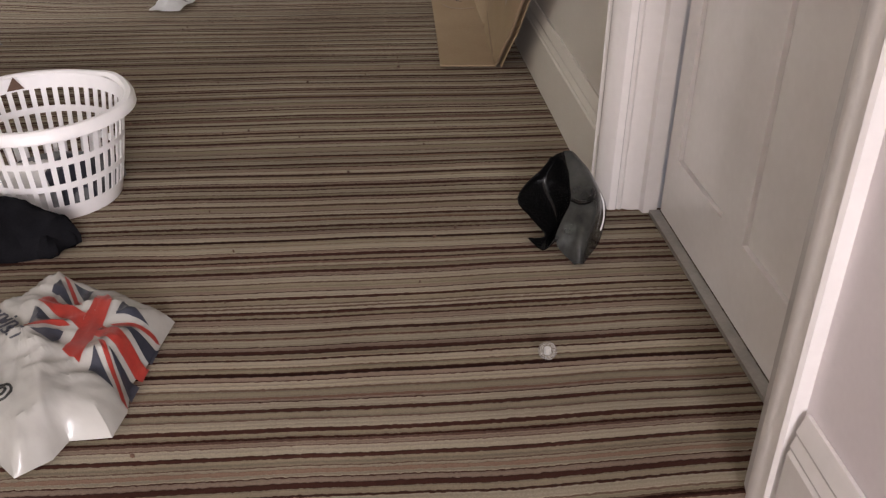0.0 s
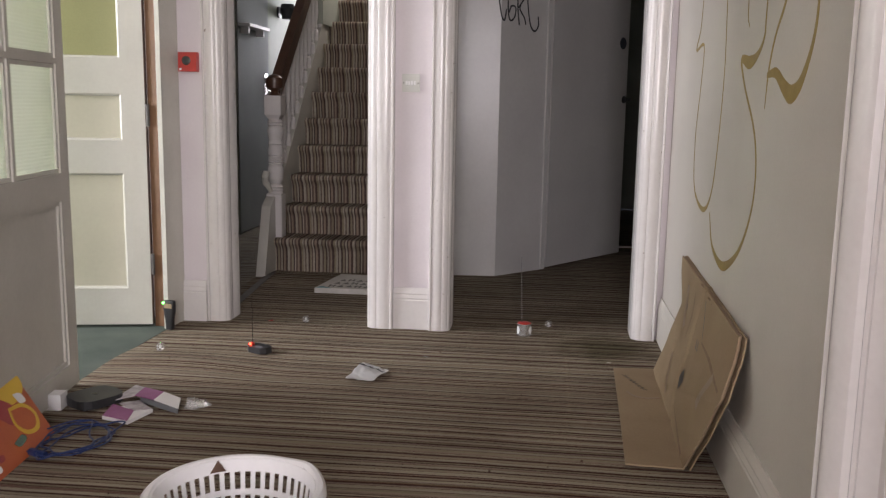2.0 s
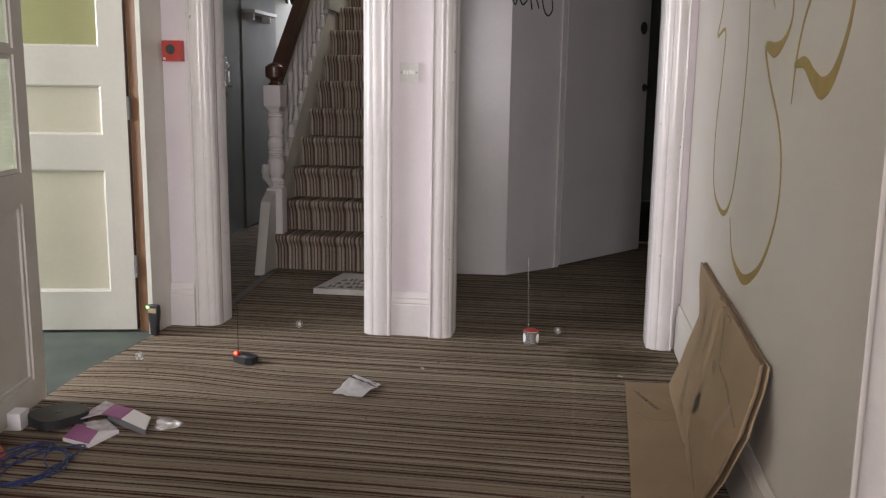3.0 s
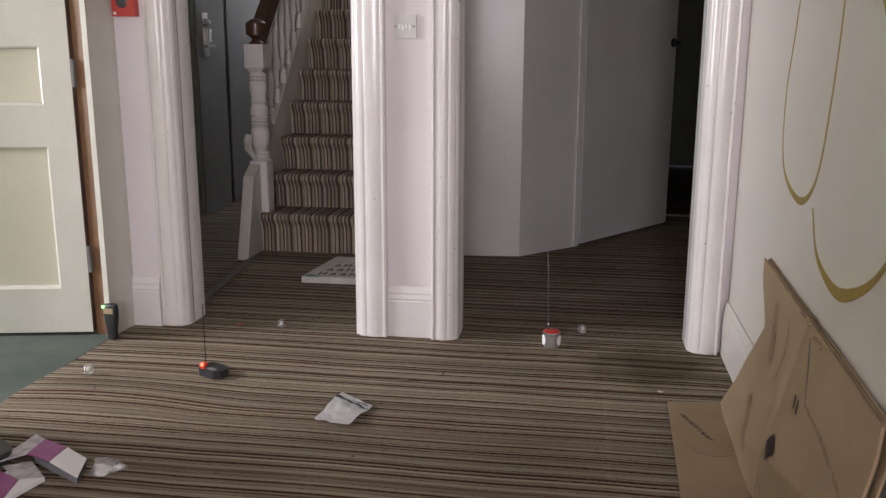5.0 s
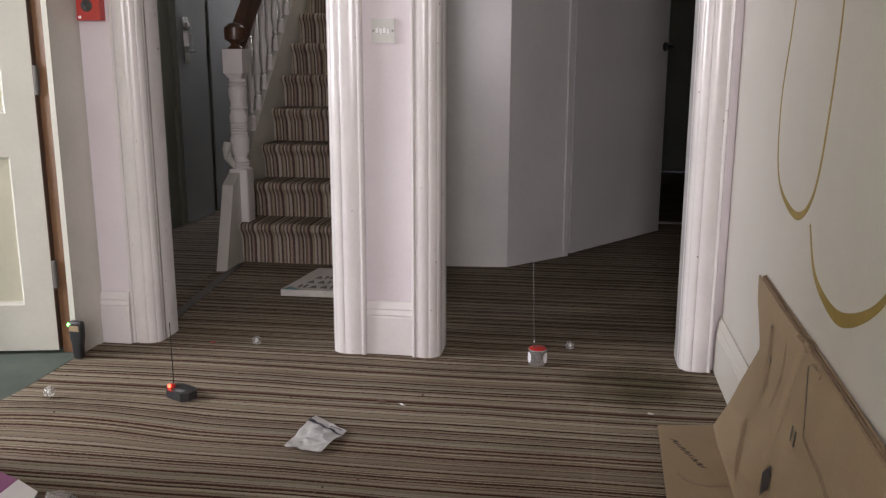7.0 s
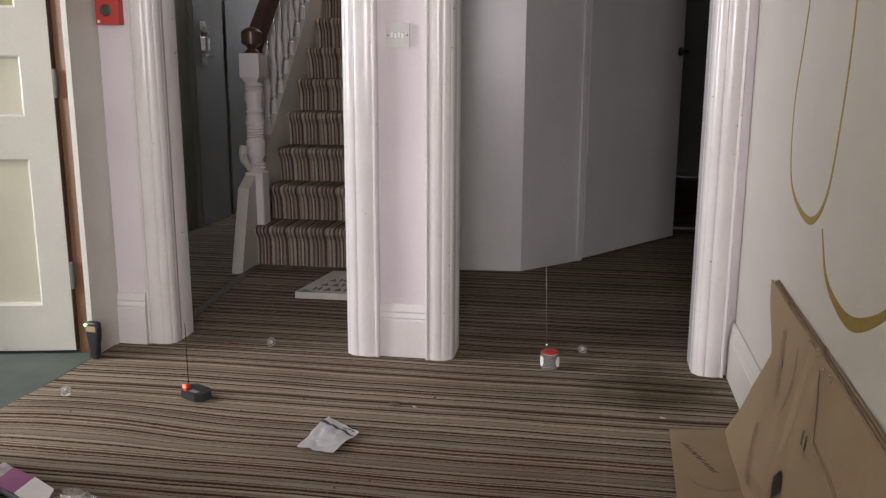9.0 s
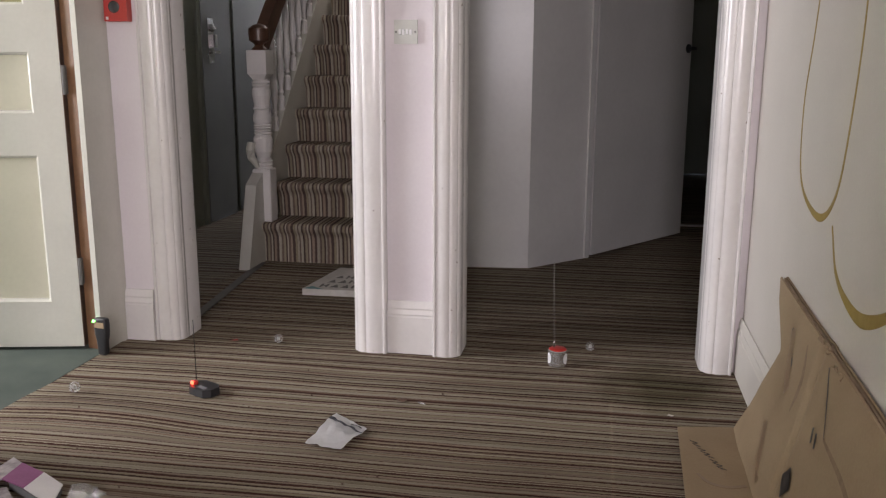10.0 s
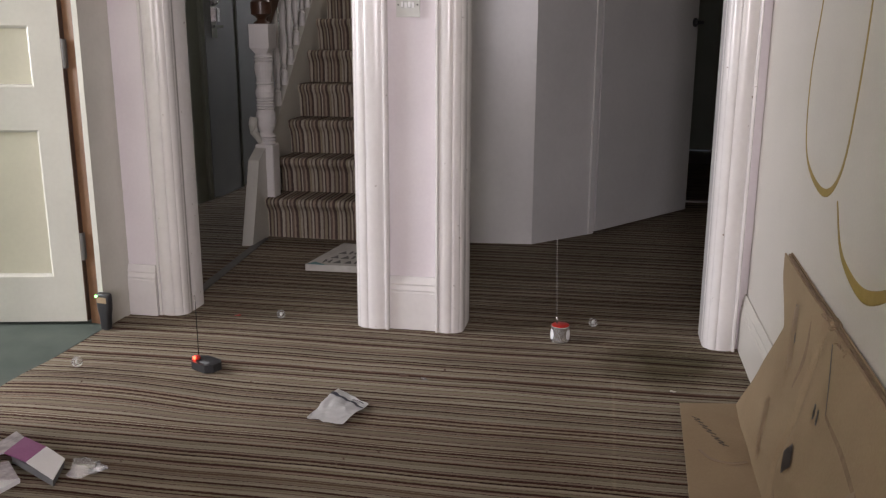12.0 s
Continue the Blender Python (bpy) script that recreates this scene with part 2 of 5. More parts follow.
def glassy(name, colour, rough, weight):
    m, nt, p = mat_new(name)
    p.inputs["Base Color"].default_value = (*colour, 1)
    p.inputs["Roughness"].default_value = rough
    p.inputs["Transmission Weight"].default_value = weight
    p.inputs["IOR"].default_value = 1.3
    n = add_noise(nt, 60, 2.0)
    bump(nt, p, n.outputs["Fac"], 0.1, 0.002)
    return m


def reeded_glass():
    m, nt, p = mat_new("reeded_glass")
    p.inputs["Base Color"].default_value = (0.86, 0.92, 0.80, 1)
    p.inputs["Roughness"].default_value = 0.35
    p.inputs["Transmission Weight"].default_value = 0.85
    p.inputs["IOR"].default_value = 1.2
    tc = nt.nodes.new("ShaderNodeTexCoord")
    wv = nt.nodes.new("ShaderNodeTexWave")
    wv.bands_direction = "Z"
    wv.inputs["Scale"].default_value = 26.0
    wv.inputs["Distortion"].default_value = 1.5
    nt.links.new(tc.outputs["Object"], wv.inputs["Vector"])
    bump(nt, p, wv.outputs["Fac"], 0.14, 0.003)
    return m


M_REED = reeded_glass()
M_CLEAR = glassy("clear_plastic", (0.93, 0.93, 0.93), 0.12, 0.88)
M_OLIVE = surface("olive_tinted_panel", (0.27, 0.27, 0.12), (0.34, 0.335, 0.16), 3, 0.3)


def glow(name, colour, strength):
    m, nt, p = mat_new(name)
    p.inputs["Base Color"].default_value = (*colour, 1)
    p.inputs["Emission Color"].default_value = (*colour, 1)
    p.inputs["Emission Strength"].default_value = strength
    return m


M_LEDRED = glow("red_led", (1.0, 0.05, 0.02), 9.0)
M_LEDGREEN = glow("green_led", (0.08, 1.0, 0.12), 7.0)


# ---- mesh helpers ----
def box(bm, x0, x1, y0, y1, z0, z1, m=None):
    vs = [bm.verts.new((x, y, z)) for z in (z0, z1) for y in (y0, y1) for x in (x0, x1)]
    for f in ((0, 2, 3, 1), (4, 5, 7, 6), (0, 1, 5, 4), (2, 6, 7, 3), (0, 4, 6, 2), (1, 3, 7, 5)):
        bm.faces.new([vs[i] for i in f])
    if m is not None:
        bmesh.ops.transform(bm, matrix=m, verts=vs)
    return vs


def prism(bm, poly, z0, z1, m=None):
    """A plan outline raised from z0 to z1."""
    lo = [bm.verts.new((x, y, z0)) for x, y in poly]
    hi = [bm.verts.new((x, y, z1)) for x, y in poly]
    n = len(poly)
    bm.faces.new(lo[::-1])
    bm.faces.new(hi)
    for i in range(n):
        bm.faces.new((lo[i], lo[(i + 1) % n], hi[(i + 1) % n], hi[i]))
    if m is not None:
        bmesh.ops.transform(bm, matrix=m, verts=lo + hi)
    return lo + hi


def lathe(bm, profile, seg=24, m=None):
    """Turns (radius, height) pairs about z; ends are closed."""
    rings = []
    for r, z in profile:
        rings.append([bm.verts.new((r * math.cos(2 * math.pi * i / seg), r * math.sin(2 * math.pi * i / seg), z)) for i in range(seg)])
    for a, b in zip(rings, rings[1:]):
        for i in range(seg):
            bm.faces.new((a[i], a[(i + 1) % seg], b[(i + 1) % seg], b[i]))
    bm.faces.new(rings[0][::-1])
    bm.faces.new(rings[-1])
    vs = [v for r in rings for v in r]
    if m is not None:
        bmesh.ops.transform(bm, matrix=m, verts=vs)
    return vs


def tube(bm, pts, r, seg=6):
    """A round bar along points; r may be a list."""
    pts = [Vector(p) for p in pts]
    rings = []
    for i, p in enumerate(pts):
        d = (pts[min(i + 1, len(pts) - 1)] - pts[max(i - 1, 0)]).normalized()
        s = d.cross(Vector((0.13, 0.27, 1))).normalized() if abs(d.z) < 0.98 else Vector((1, 0, 0))
        t = d.cross(s).normalized()
        rr = r[i] if isinstance(r, (list, tuple)) else r
        rings.append([bm.verts.new(p + rr * (math.cos(2 * math.pi * k / seg) * s + math.sin(2 * math.pi * k / seg) * t)) for k in range(seg)])
    for a, b in zip(rings, rings[1:]):
        for k in range(seg):
            bm.faces.new((a[k], a[(k + 1) % seg], b[(k + 1) % seg], b[k]))
    bm.faces.new(rings[0][::-1])
    bm.faces.new(rings[-1])


def finish(bm, smooth=False, bevel=0.0, segments=1):
    if bevel:
        es = [e for e in bm.edges if len(e.link_faces) == 2 and e.calc_face_angle(0) > 0.6]
        bmesh.ops.bevel(bm, geom=es, offset=bevel, segments=segments, affect="EDGES", profile=0.5, clamp_overlap=True)
    bmesh.ops.recalc_face_normals(bm, faces=bm.faces)
    for f in bm.faces:
        f.smooth = smooth
    if smooth:
        for e in bm.edges:
            if len(e.link_faces) == 2 and e.calc_face_angle(0) > 0.75:
                e.smooth = False
    return bm


def mesh_of(name, bm, material):
    me = bpy.data.meshes.new(name)
    bm.to_mesh(me)
    bm.free()
    me.materials.append(material)
    return me


def part(name, bm, material, parent, label="", smooth=False, bevel=0.0, segments=1):
    finish(bm, smooth, bevel, segments)
    ob = new(name, mesh_of(name, bm, material))
    ob.parent = parent
    if label:
        ob["label"] = label
    return ob


def thing(name, label, category, m=None, group="", kind=""):
    ob = new(name)
    ob.empty_display_size = 0.1
    if m is not None:
        ob.matrix_world = m
    return tagged(ob, label, category, group, kind)


def solid(name, bm, material, label="", category="", kind="structure", smooth=False, bevel=0.0, group=""):
    finish(bm, smooth, bevel)
    ob = new(name, mesh_of(name, bm, material))
    return tagged(ob, label, category, group, kind)


def B():
    return bmesh.new()


# ---- the large structure ----
XR, XL, YA, YT = 0.50, -1.80, 4.875, 4.995      # right wall, left wall, the two faces of the archway wall
ZC = 2.55


def carpet_height(x, y):
    """The old carpet lies in low waves, most of all near the side room."""
    k = max(0.0, 1 - ((x + 1.52) / 0.5) ** 2) * max(0.0, 1 - ((y - 4.12) / 0.26) ** 2)
    return 0.022 * k * k + 0.0022 * noise.noise((x * 1.7, y * 2.6, 0.3))


bm = B()
NX, NY = 70, 160
x0, x1, y0, y1 = XL + 0.008, 1.35, -3.6, 9.4
grid = [[bm.verts.new((x0 + (x1 - x0) * i / NX, y0 + (y1 - y0) * j / NY, carpet_height(x0 + (x1 - x0) * i / NX, y0 + (y1 - y0) * j / NY))) for i in range(NX + 1)] for j in range(NY + 1)]
for j in range(NY):
    for i in range(NX):
        bm.faces.new((grid[j][i], grid[j][i + 1], grid[j + 1][i + 1], grid[j + 1][i]))
solid("floor", bm, M_CARPET, "worn striped brown and beige woven carpet", "carpet", smooth=True)
bm = B()
box(bm, -5.2, 1.6, -3.9, 10.6, -0.2, -0.012)
solid("ground", bm, M_EDGE, "bare floorboards under the carpets", "floor")
bm = B()
box(bm, -5.0, XL + 0.004, 1.6, YA, -0.01, -0.001)
solid("floor_side_room", bm, M_GREEN, "dull green carpet of the side room", "carpet")
bm = B()
box(bm, -3.4, XL + 0.004, YT - 0.005, 9.4, -0.01, 0.0)
solid("floor_passage", bm, M_CARPET, "striped carpet of the dim passage", "carpet")
bm = B()
prism(bm, [(-1.660, 5.00), (-1.620, 5.00), (-1.725, 6.14), (-1.765, 6.14)], 0.0, 0.005)
solid("carpet_trim", bm, M_STRIP, "dull metal strip between two carpets", "trim")


# walls
def wall(name, boxes, material, label):
    b = B()
    for q in boxes:
        box(b, *q)
    return solid(name, b, material, label, "wall")


DOOR_R = (1.60, 2.405)     # opening of the right-hand door
wall("wall_right_near", [(XR, XR + 0.2, -3.6, -2.6, 0, ZC), (XR, XR + 0.2, -1.2, DOOR_R[0], 0, ZC), (XR, XR + 0.2, -2.6, -1.2, 0, 0.85), (XR, XR + 0.2, -2.6, -1.2, 2.3, ZC)], M_PINK, "pale pink painted wall beside a door")
wall("wall_right", [(XR, XR + 0.2, DOOR_R[1], YA, 0, ZC), (XR, XR + 0.2, DOOR_R[0], DOOR_R[1], 2.02, ZC)], M_WALL, "warm white painted wall")
wall("wall_back", [(-5.0, -0.92, -3.75, -3.6, 0, ZC), (0.48, XR + 0.2, -3.75, -3.6, 0, ZC), (-0.92, 0.48, -3.75, -3.6, 0, 0.85), (-0.92, 0.48, -3.75, -3.6, 2.4, ZC)], M_WALL, "painted wall with a window opening")
wall("wall_left", [(XL - 0.12, XL, -3.6, 2.93, 0, ZC), (XL - 0.12, XL, 2.93, 4.655, 2.04, ZC)], M_WALL, "painted wall with a wide doorway")
OL, OR = (-1.562, -0.886), (-0.482, 0.364)
wall("wall_arch", [(-5.0, OL[0] - 0.02, YA, YT, 0, ZC), (OL[1] + 0.02, OR[0] - 0.02, YA, YT, 0, ZC), (OR[1] + 0.02, 1.6, YA, YT, 0, ZC),
                   (OL[0] - 0.02, OL[1] + 0.02, YA, YT, 2.06, ZC), (OR[0] - 0.02, OR[1] + 0.02, YA, YT, 2.06, ZC)], M_PINK, "pale pink wall with two open archways")
wall("wall_side_room", [(-5.0, -4.85, 1.5, 2.75, 0, ZC), (-5.0, -4.85, 4.25, YA, 0, ZC), (-5.0, -4.85, 2.75, 4.25, 0, 0.75), (-5.0, -4.85, 2.75, 4.25, 2.25, ZC),
                        (-5.0, XL - 0.12, 1.5, 1.6, 0, ZC)], M_LEFTWALL, "pale green wall of the side room")
wall("wall_passage", [(-2.62, -2.5, YT, 7.12, 0, ZC), (-2.62, -2.5, 7.58, 7.62, 0, ZC), (-2.62, -2.5, 8.4, 10.4, 0, ZC), (-2.62, -2.5, 7.12, 7.58, 2.0, ZC), (-2.62, -2.5, 7.62, 8.4, 2.0, ZC),
                      (-3.5, -3.4, YT, 10.4, 0, ZC)], M_HALL, "dim grey-green passage wall")
# The unseen opening at y 10.3 is added for the passage fill light.
wall("wall_far", [(-3.5, -2.47, 10.3, 10.4, 0, ZC), (-1.83, 1.6, 10.3, 10.4, 0, ZC), (-2.47, -1.83, 10.3, 10.4, 0, 1.2), (-2.47, -1.83, 10.3, 10.4, 2.2, ZC),
                  (1.45, 1.6, YT, 10.4, 0, ZC), (-1.80, -0.85, 9.3, 9.4, 0, ZC)], M_HALL, "dim painted wall")
# Unseen stretch past y 9.4 is added to keep hall light out.
wall("wall_stair", [(-0.86, -0.78, 6.2, 10.3, 0, ZC), (-1.83, -1.76, 7.5, 9.4, 1.65, ZC)], M_HALL, "grey-green wall beside the stairs, its unseen end blocking light")
bm = B()
box(bm, -5.1, 1.7, -3.85, 10.5, ZC, ZC + 0.1)
solid("ceiling", bm, M_CEIL, "white painted ceiling", "ceiling")


# mouldings
def architrave(xo, xi, yw, yf, yb):
    """Plan outline of a thick architrave: outer bead, broad cove, then flutes that turn round into the reveal."""
    s = 1 if xi > xo else -1
    w = abs(xi - xo)
    prof = [(0, .006), (.002, .003), (.007, .002), (.010, .004), (.0115, .010), (.020, .006), (.033, .003), (.046, .003), (.057, .006), (.0595, .0085), (.062, .0072), (.067, .0072), (.073, .009), (.079, .0125), (.084, .017),
            (.0868, .0215), (.0872, .0232), (.0892, .0238), (.0930, .0285), (.0962, .0350), (.0985, .0430), (.0996, .0520), (.0990, .0535), (.100, .0550), (.100, .070), (.0982, .072), (.0982, .079), (.100, .081)]
    pts = [(0, yw)] + [(u * w / 0.1, yf + v) for u, v in prof] + [(w, yb), (w - 0.03, yb), (w - 0.03, yw + 0.02)]
    return [(xo + s * u, v) for u, v in pts]


def trim_prism(name, poly, z0, z1, material, label, cat="trim"):
    b = B()
    prism(b, poly, z0, z1)
    return solid(name, b, material, label, cat, smooth=True)


YF, YB = 4.838, 5.012
for xo, xi in ((-1.665, OL[0]), (-0.755, OL[1]), (-0.582, OR[0]), (0.470, OR[1])):
    trim_prism("archway_trim", architrave(xo, xi, YA + 0.001, YF, YB), 0.0, 2.06, M_TRIM, "thick white gloss architrave with chipped edges")
for a, b2 in (OL, OR):
    bm = B()
    box(bm, a - 0.05, b2 + 0.05, YF + 0.006, YB - 0.004, 2.062, 2.15)
    solid("archway_head", bm, M_GLOSS, "white gloss head over an archway", "trim")


def skirting(name, a, b2, normal, material, height=0.175):
    """A stepped skirting board between plan points a and b2, proud along normal."""
    a, b2, n = Vector(a), Vector(b2), Vector(normal)
    prof = [(0.001, 0), (0.018, 0), (0.018, height * 0.70), (0.015, height * 0.73), (0.017, height * 0.76), (0.012, height * 0.84), (0.014, height * 0.87), (0.008, height * 0.97), (0.006, height), (0.001, height)]
    b = B()
    ends = [[b.verts.new((e.x + n.x * u, e.y + n.y * u, z)) for u, z in prof] for e in (a, b2)]
    k = len(prof)
    for i in range(k):
        b.faces.new((ends[0][i], ends[0][(i + 1) % k], ends[1][(i + 1) % k], ends[1][i]))
    b.faces.new(ends[0])
    b.faces.new(ends[1][::-1])
    return solid(name, b, material, "moulded painted skirting board", "skirting")


skirting("baseboard_pier", (-0.754, YA), (-0.583, YA), (0, -1), M_GLOSS, 0.2)
skirting("baseboard_pier", (-1.800, YA - 0.03), (-1.666, YA - 0.03), (0, -1), M_GLOSS, 0.2)
skirting("baseboard_right", (XR, 2.47), (XR, YA), (-1, 0), M_WALL, 0.2)
skirting("baseboard_right", (XR, -3.6), (XR, 1.50), (-1, 0), M_GLOSS, 0.2)
skirting("baseboard_left", (XL, -3.6), (XL, 2.9), (1, 0), M_WALL, 0.2)
bm = B()
box(bm, -1.800, -1.664, YA - 0.03, YA + 0.002, 0, 2.06)
solid("pier_panel", bm, M_PINK, "pale pink panel between two doorways", "wall")


# ---- doors and built-in joinery ----
def beaded_panel(b, x0, x1, z0, z1, y, bead=0.014, proud=0.006):
    """Four mitred beads that frame a sunk panel."""
    for q in ((x0, x1, z0, z0 + bead), (x0, x1, z1 - bead, z1), (x0, x0 + bead, z0 + bead, z1 - bead), (x1 - bead, x1, z0 + bead, z1 - bead)):
        box(b, q[0], q[1], y - proud, y + 0.001, q[2], q[3])


def panelled_leaf(name, label, m, width, height, panels, material, panel_materials, thick=0.04, beads=True, sunk=0.36, bead_proud=0.008):
    """A framed door leaf in its own axes: x along the width, face towards -y. panels: (x0, x1, z0, z1)."""
    ob = thing(name, label, "door", m, kind="structure")
    b = B()
    xs = sorted({0, width} | {v for p in panels for v in p[:2]})
    zs = sorted({0.012, height} | {v for p in panels for v in p[2:]})
    for i in range(len(xs) - 1):
        for j in range(len(zs) - 1):
            cx, cz = (xs[i] + xs[i + 1]) / 2, (zs[j] + zs[j + 1]) / 2
            if not any(p[0] < cx < p[1] and p[2] < cz < p[3] for p in panels):
                box(b, xs[i], xs[i + 1], 0, thick, zs[j], zs[j + 1])
    bmesh.ops.remove_doubles(b, verts=b.verts, dist=0.0005)
    part("door_frame", b, material, ob)
    for p, mt in zip(panels, panel_materials):
        b = B()
        box(b, p[0] + 0.001, p[1] - 0.001, thick * sunk, thick * (sunk + 0.28), p[2] + 0.001, p[3] - 0.001)
        part("panel", b, mt, ob)
        if not beads:
            # a sloping quadrant moulding from the frame down to the sunk panel
            b, w, d = B(), 0.010, thick * sunk
            outer = [b.verts.new((x, 0.0005, z)) for x, z in ((p[0], p[2]), (p[1], p[2]), (p[1], p[3]), (p[0], p[3]))]
            middle = [b.verts.new((x, d * 0.35, z)) for x, z in ((p[0] + w * .8, p[2] + w * .8), (p[1] - w * .8, p[2] + w * .8), (p[1] - w * .8, p[3] - w * .8), (p[0] + w * .8, p[3] - w * .8))]
            inner = [b.verts.new((x, d + 0.001, z)) for x, z in ((p[0] + w, p[2] + w), (p[1] - w, p[2] + w), (p[1] - w, p[3] - w), (p[0] + w, p[3] - w))]
            for r1, r2 in ((outer, middle), (middle, inner)):
                for i in range(4):
                    b.faces.new((r1[i], r1[(i + 1) % 4], r2[(i + 1) % 4], r2[i]))
            part("moulding", b, material, ob)
            continue
        b = B()
        beaded_panel(b, p[0] + 0.001, p[1] - 0.001, p[2] + 0.001, p[3] - 0.001, thick * 0.36, proud=bead_proud)
        part("bead", b, material, ob)
    return ob


# closed panel door in the right wall (faces -x)
M_DR = pose(XR + 0.105, 2.37, 0, 0, 0, -90)
door = panelled_leaf("door_1", "closed off-white panelled door in the side wall", M_DR, 0.745, 1.985,
                     [(0.06, 0.305, 0.155, 0.92), (0.40, 0.645, 0.155, 0.92), (0.06, 0.305, 1.07, 1.87), (0.40, 0.645, 1.07, 1.87)], M_GLOSS, [M_GLOSS] * 4, sunk=0.22, bead_proud=0.004)
b = B()
lathe(b, [(0.022, 0), (0.024, 0.008), (0.01, 0.012), (0.01, 0.035), (0.026, 0.045), (0.028, 0.06), (0.015, 0.07)], 20, pose(0.70, 0, 0.96, 90))
part("door_knob", b, M_BLACKPL, door, "dark round knob", smooth=True)
for ys, s in ((DOOR_R[1], 1), (DOOR_R[0], -1)):
    # architrave and reveal: an outer rib, flutes, the lining and the stop
    pts = [(XR + 0.002, s * 0.088), (XR - 0.018, s * 0.088), (XR - 0.022, s * 0.082), (XR - 0.016, s * 0.074), (XR - 0.02, s * 0.058), (XR - 0.022, s * 0.04), (XR - 0.016, s * 0.03), (XR - 0.012, s * 0.012),
           (XR + 0.0, s * -0.004), (XR + 0.014, s * -0.006), (XR + 0.018, s * 0.0), (XR + 0.024, s * -0.006), (XR + 0.03, s * 0.0), (XR + 0.041, s * -0.007), (XR + 0.066, s * -0.008), (XR + 0.07, s * -0.024), (XR + 0.10, s * -0.026),
           (XR + 0.102, s * -0.004), (XR + 0.16, s * -0.002), (XR + 0.16, s * 0.02), (XR + 0.002, s * 0.02)]
    trim_prism("door_trim", [(x, ys + y) for x, y in pts], 0, 2.02, M_GLOSS, "white gloss fluted door lining and architrave")
bm = B()
box(bm, XR - 0.02, XR + 0.16, DOOR_R[0] - 0.088, DOOR_R[1] + 0.088, 2.022, 2.1)
solid("door_head", bm, M_GLOSS, "white gloss head over a door", "trim")
bm = B()
prism(bm, [(XR + 0.082, DOOR_R[0] + 0.01), (XR + 0.104, DOOR_R[0] + 0.01), (XR + 0.104, DOOR_R[1] - 0.03), (XR + 0.082, DOOR_R[1] - 0.03)], 0.001, 0.010)
solid("threshold_strip", bm, M_ALU, "worn metal threshold strip under a door", "threshold", bevel=0.004)

# glazed screen door that stands ajar, and the cream door to the side room
def along(p, q):
    d = Vector(q) - Vector(p)
    return math.degrees(math.atan2(d.y, d.x)), d.length


ang, _ = along((-1.768, 3.82), (-1.678, 3.26))
W2 = 0.90
cols = [(0.075, 0.437), (0.457, 0.82)]
pan = [(a, b2, z0, z1) for a, b2 in cols for z0, z1 in ((0.80, 1.178), (1.198, 1.572), (1.592, 1.94))] + [(0.085, 0.81, 0.10, 0.70)]
gm = pose(-1.768, 3.82, 0, 0, 0, ang)
glazed = panelled_leaf("door_2", "open white door with obscured glass panes over a plain panel", gm @ pose(W2, 0, 0, 0, 0, 180), W2, 2.0,
                       [(W2 - q[1], W2 - q[0], q[2], q[3]) for q in pan], M_CREAM, [M_REED] * 6 + [M_CREAM])
ang2, _ = along((-1.882, 4.690), (-2.177, 4.625))
leaf_m = pose(-1.878, 4.690, 0, 0, 0, ang2) @ pose(0.76, 0, 0, 0, 0, 180)
cream = panelled_leaf("door_3", "open cream panelled door with an olive glass pane", leaf_m, 0.76, 1.985,
                      [(0.11, 0.655, 0.185, 0.725), (0.11, 0.655, 0.875, 1.085), (0.11, 0.655, 1.245, 1.87)], M_CREAM, [M_CREAMPANEL, M_CREAMPANEL, M_OLIVE], beads=False, sunk=0.5)
b = B()
box(b, 0.7605, 0.7625, 0.0, 0.04, 0.012, 1.985)
part("door_edge", b, M_EDGE, cream, "unpainted brown wood edge")
for z in (0.25, 0.94, 1.75):
    b = B()
    lathe(b, [(0.007, 0), (0.007, 0.1)], 10, pose(0.771, -0.004, z))
    box(b, 0.772, 0.80, 0.0135, 0.0165, z, z + 0.1)
    part("hinge", b, M_STRIP, cream, "bright steel butt hinge")
trim_prism("door_jamb", [(-1.812, 4.70), (-1.812, 4.672), (-1.806, 4.665), (-1.787, 4.665), (-1.787, 4.80), (-1.780, 4.81), (-1.780, YA), (-1.812, YA)], 0, 2.04, M_CREAM, "cream gloss door jamb")
trim_prism("door_jamb", [(-1.872, 4.708), (-1.8135, 4.700), (-1.8135, YA), (-1.872, YA)], 0, 2.04, M_JAMBWOOD, "bare brown wood edge of a door jamb")

# ---- stairs ----
SX0, SX1, SY, RISE, GOING, FIRST = -1.735, -0.862, 6.185, 0.185, 0.205, 0.212
stairs = thing("staircase", "striped carpeted staircase with white balusters and a dark handrail", "staircase", kind="structure")
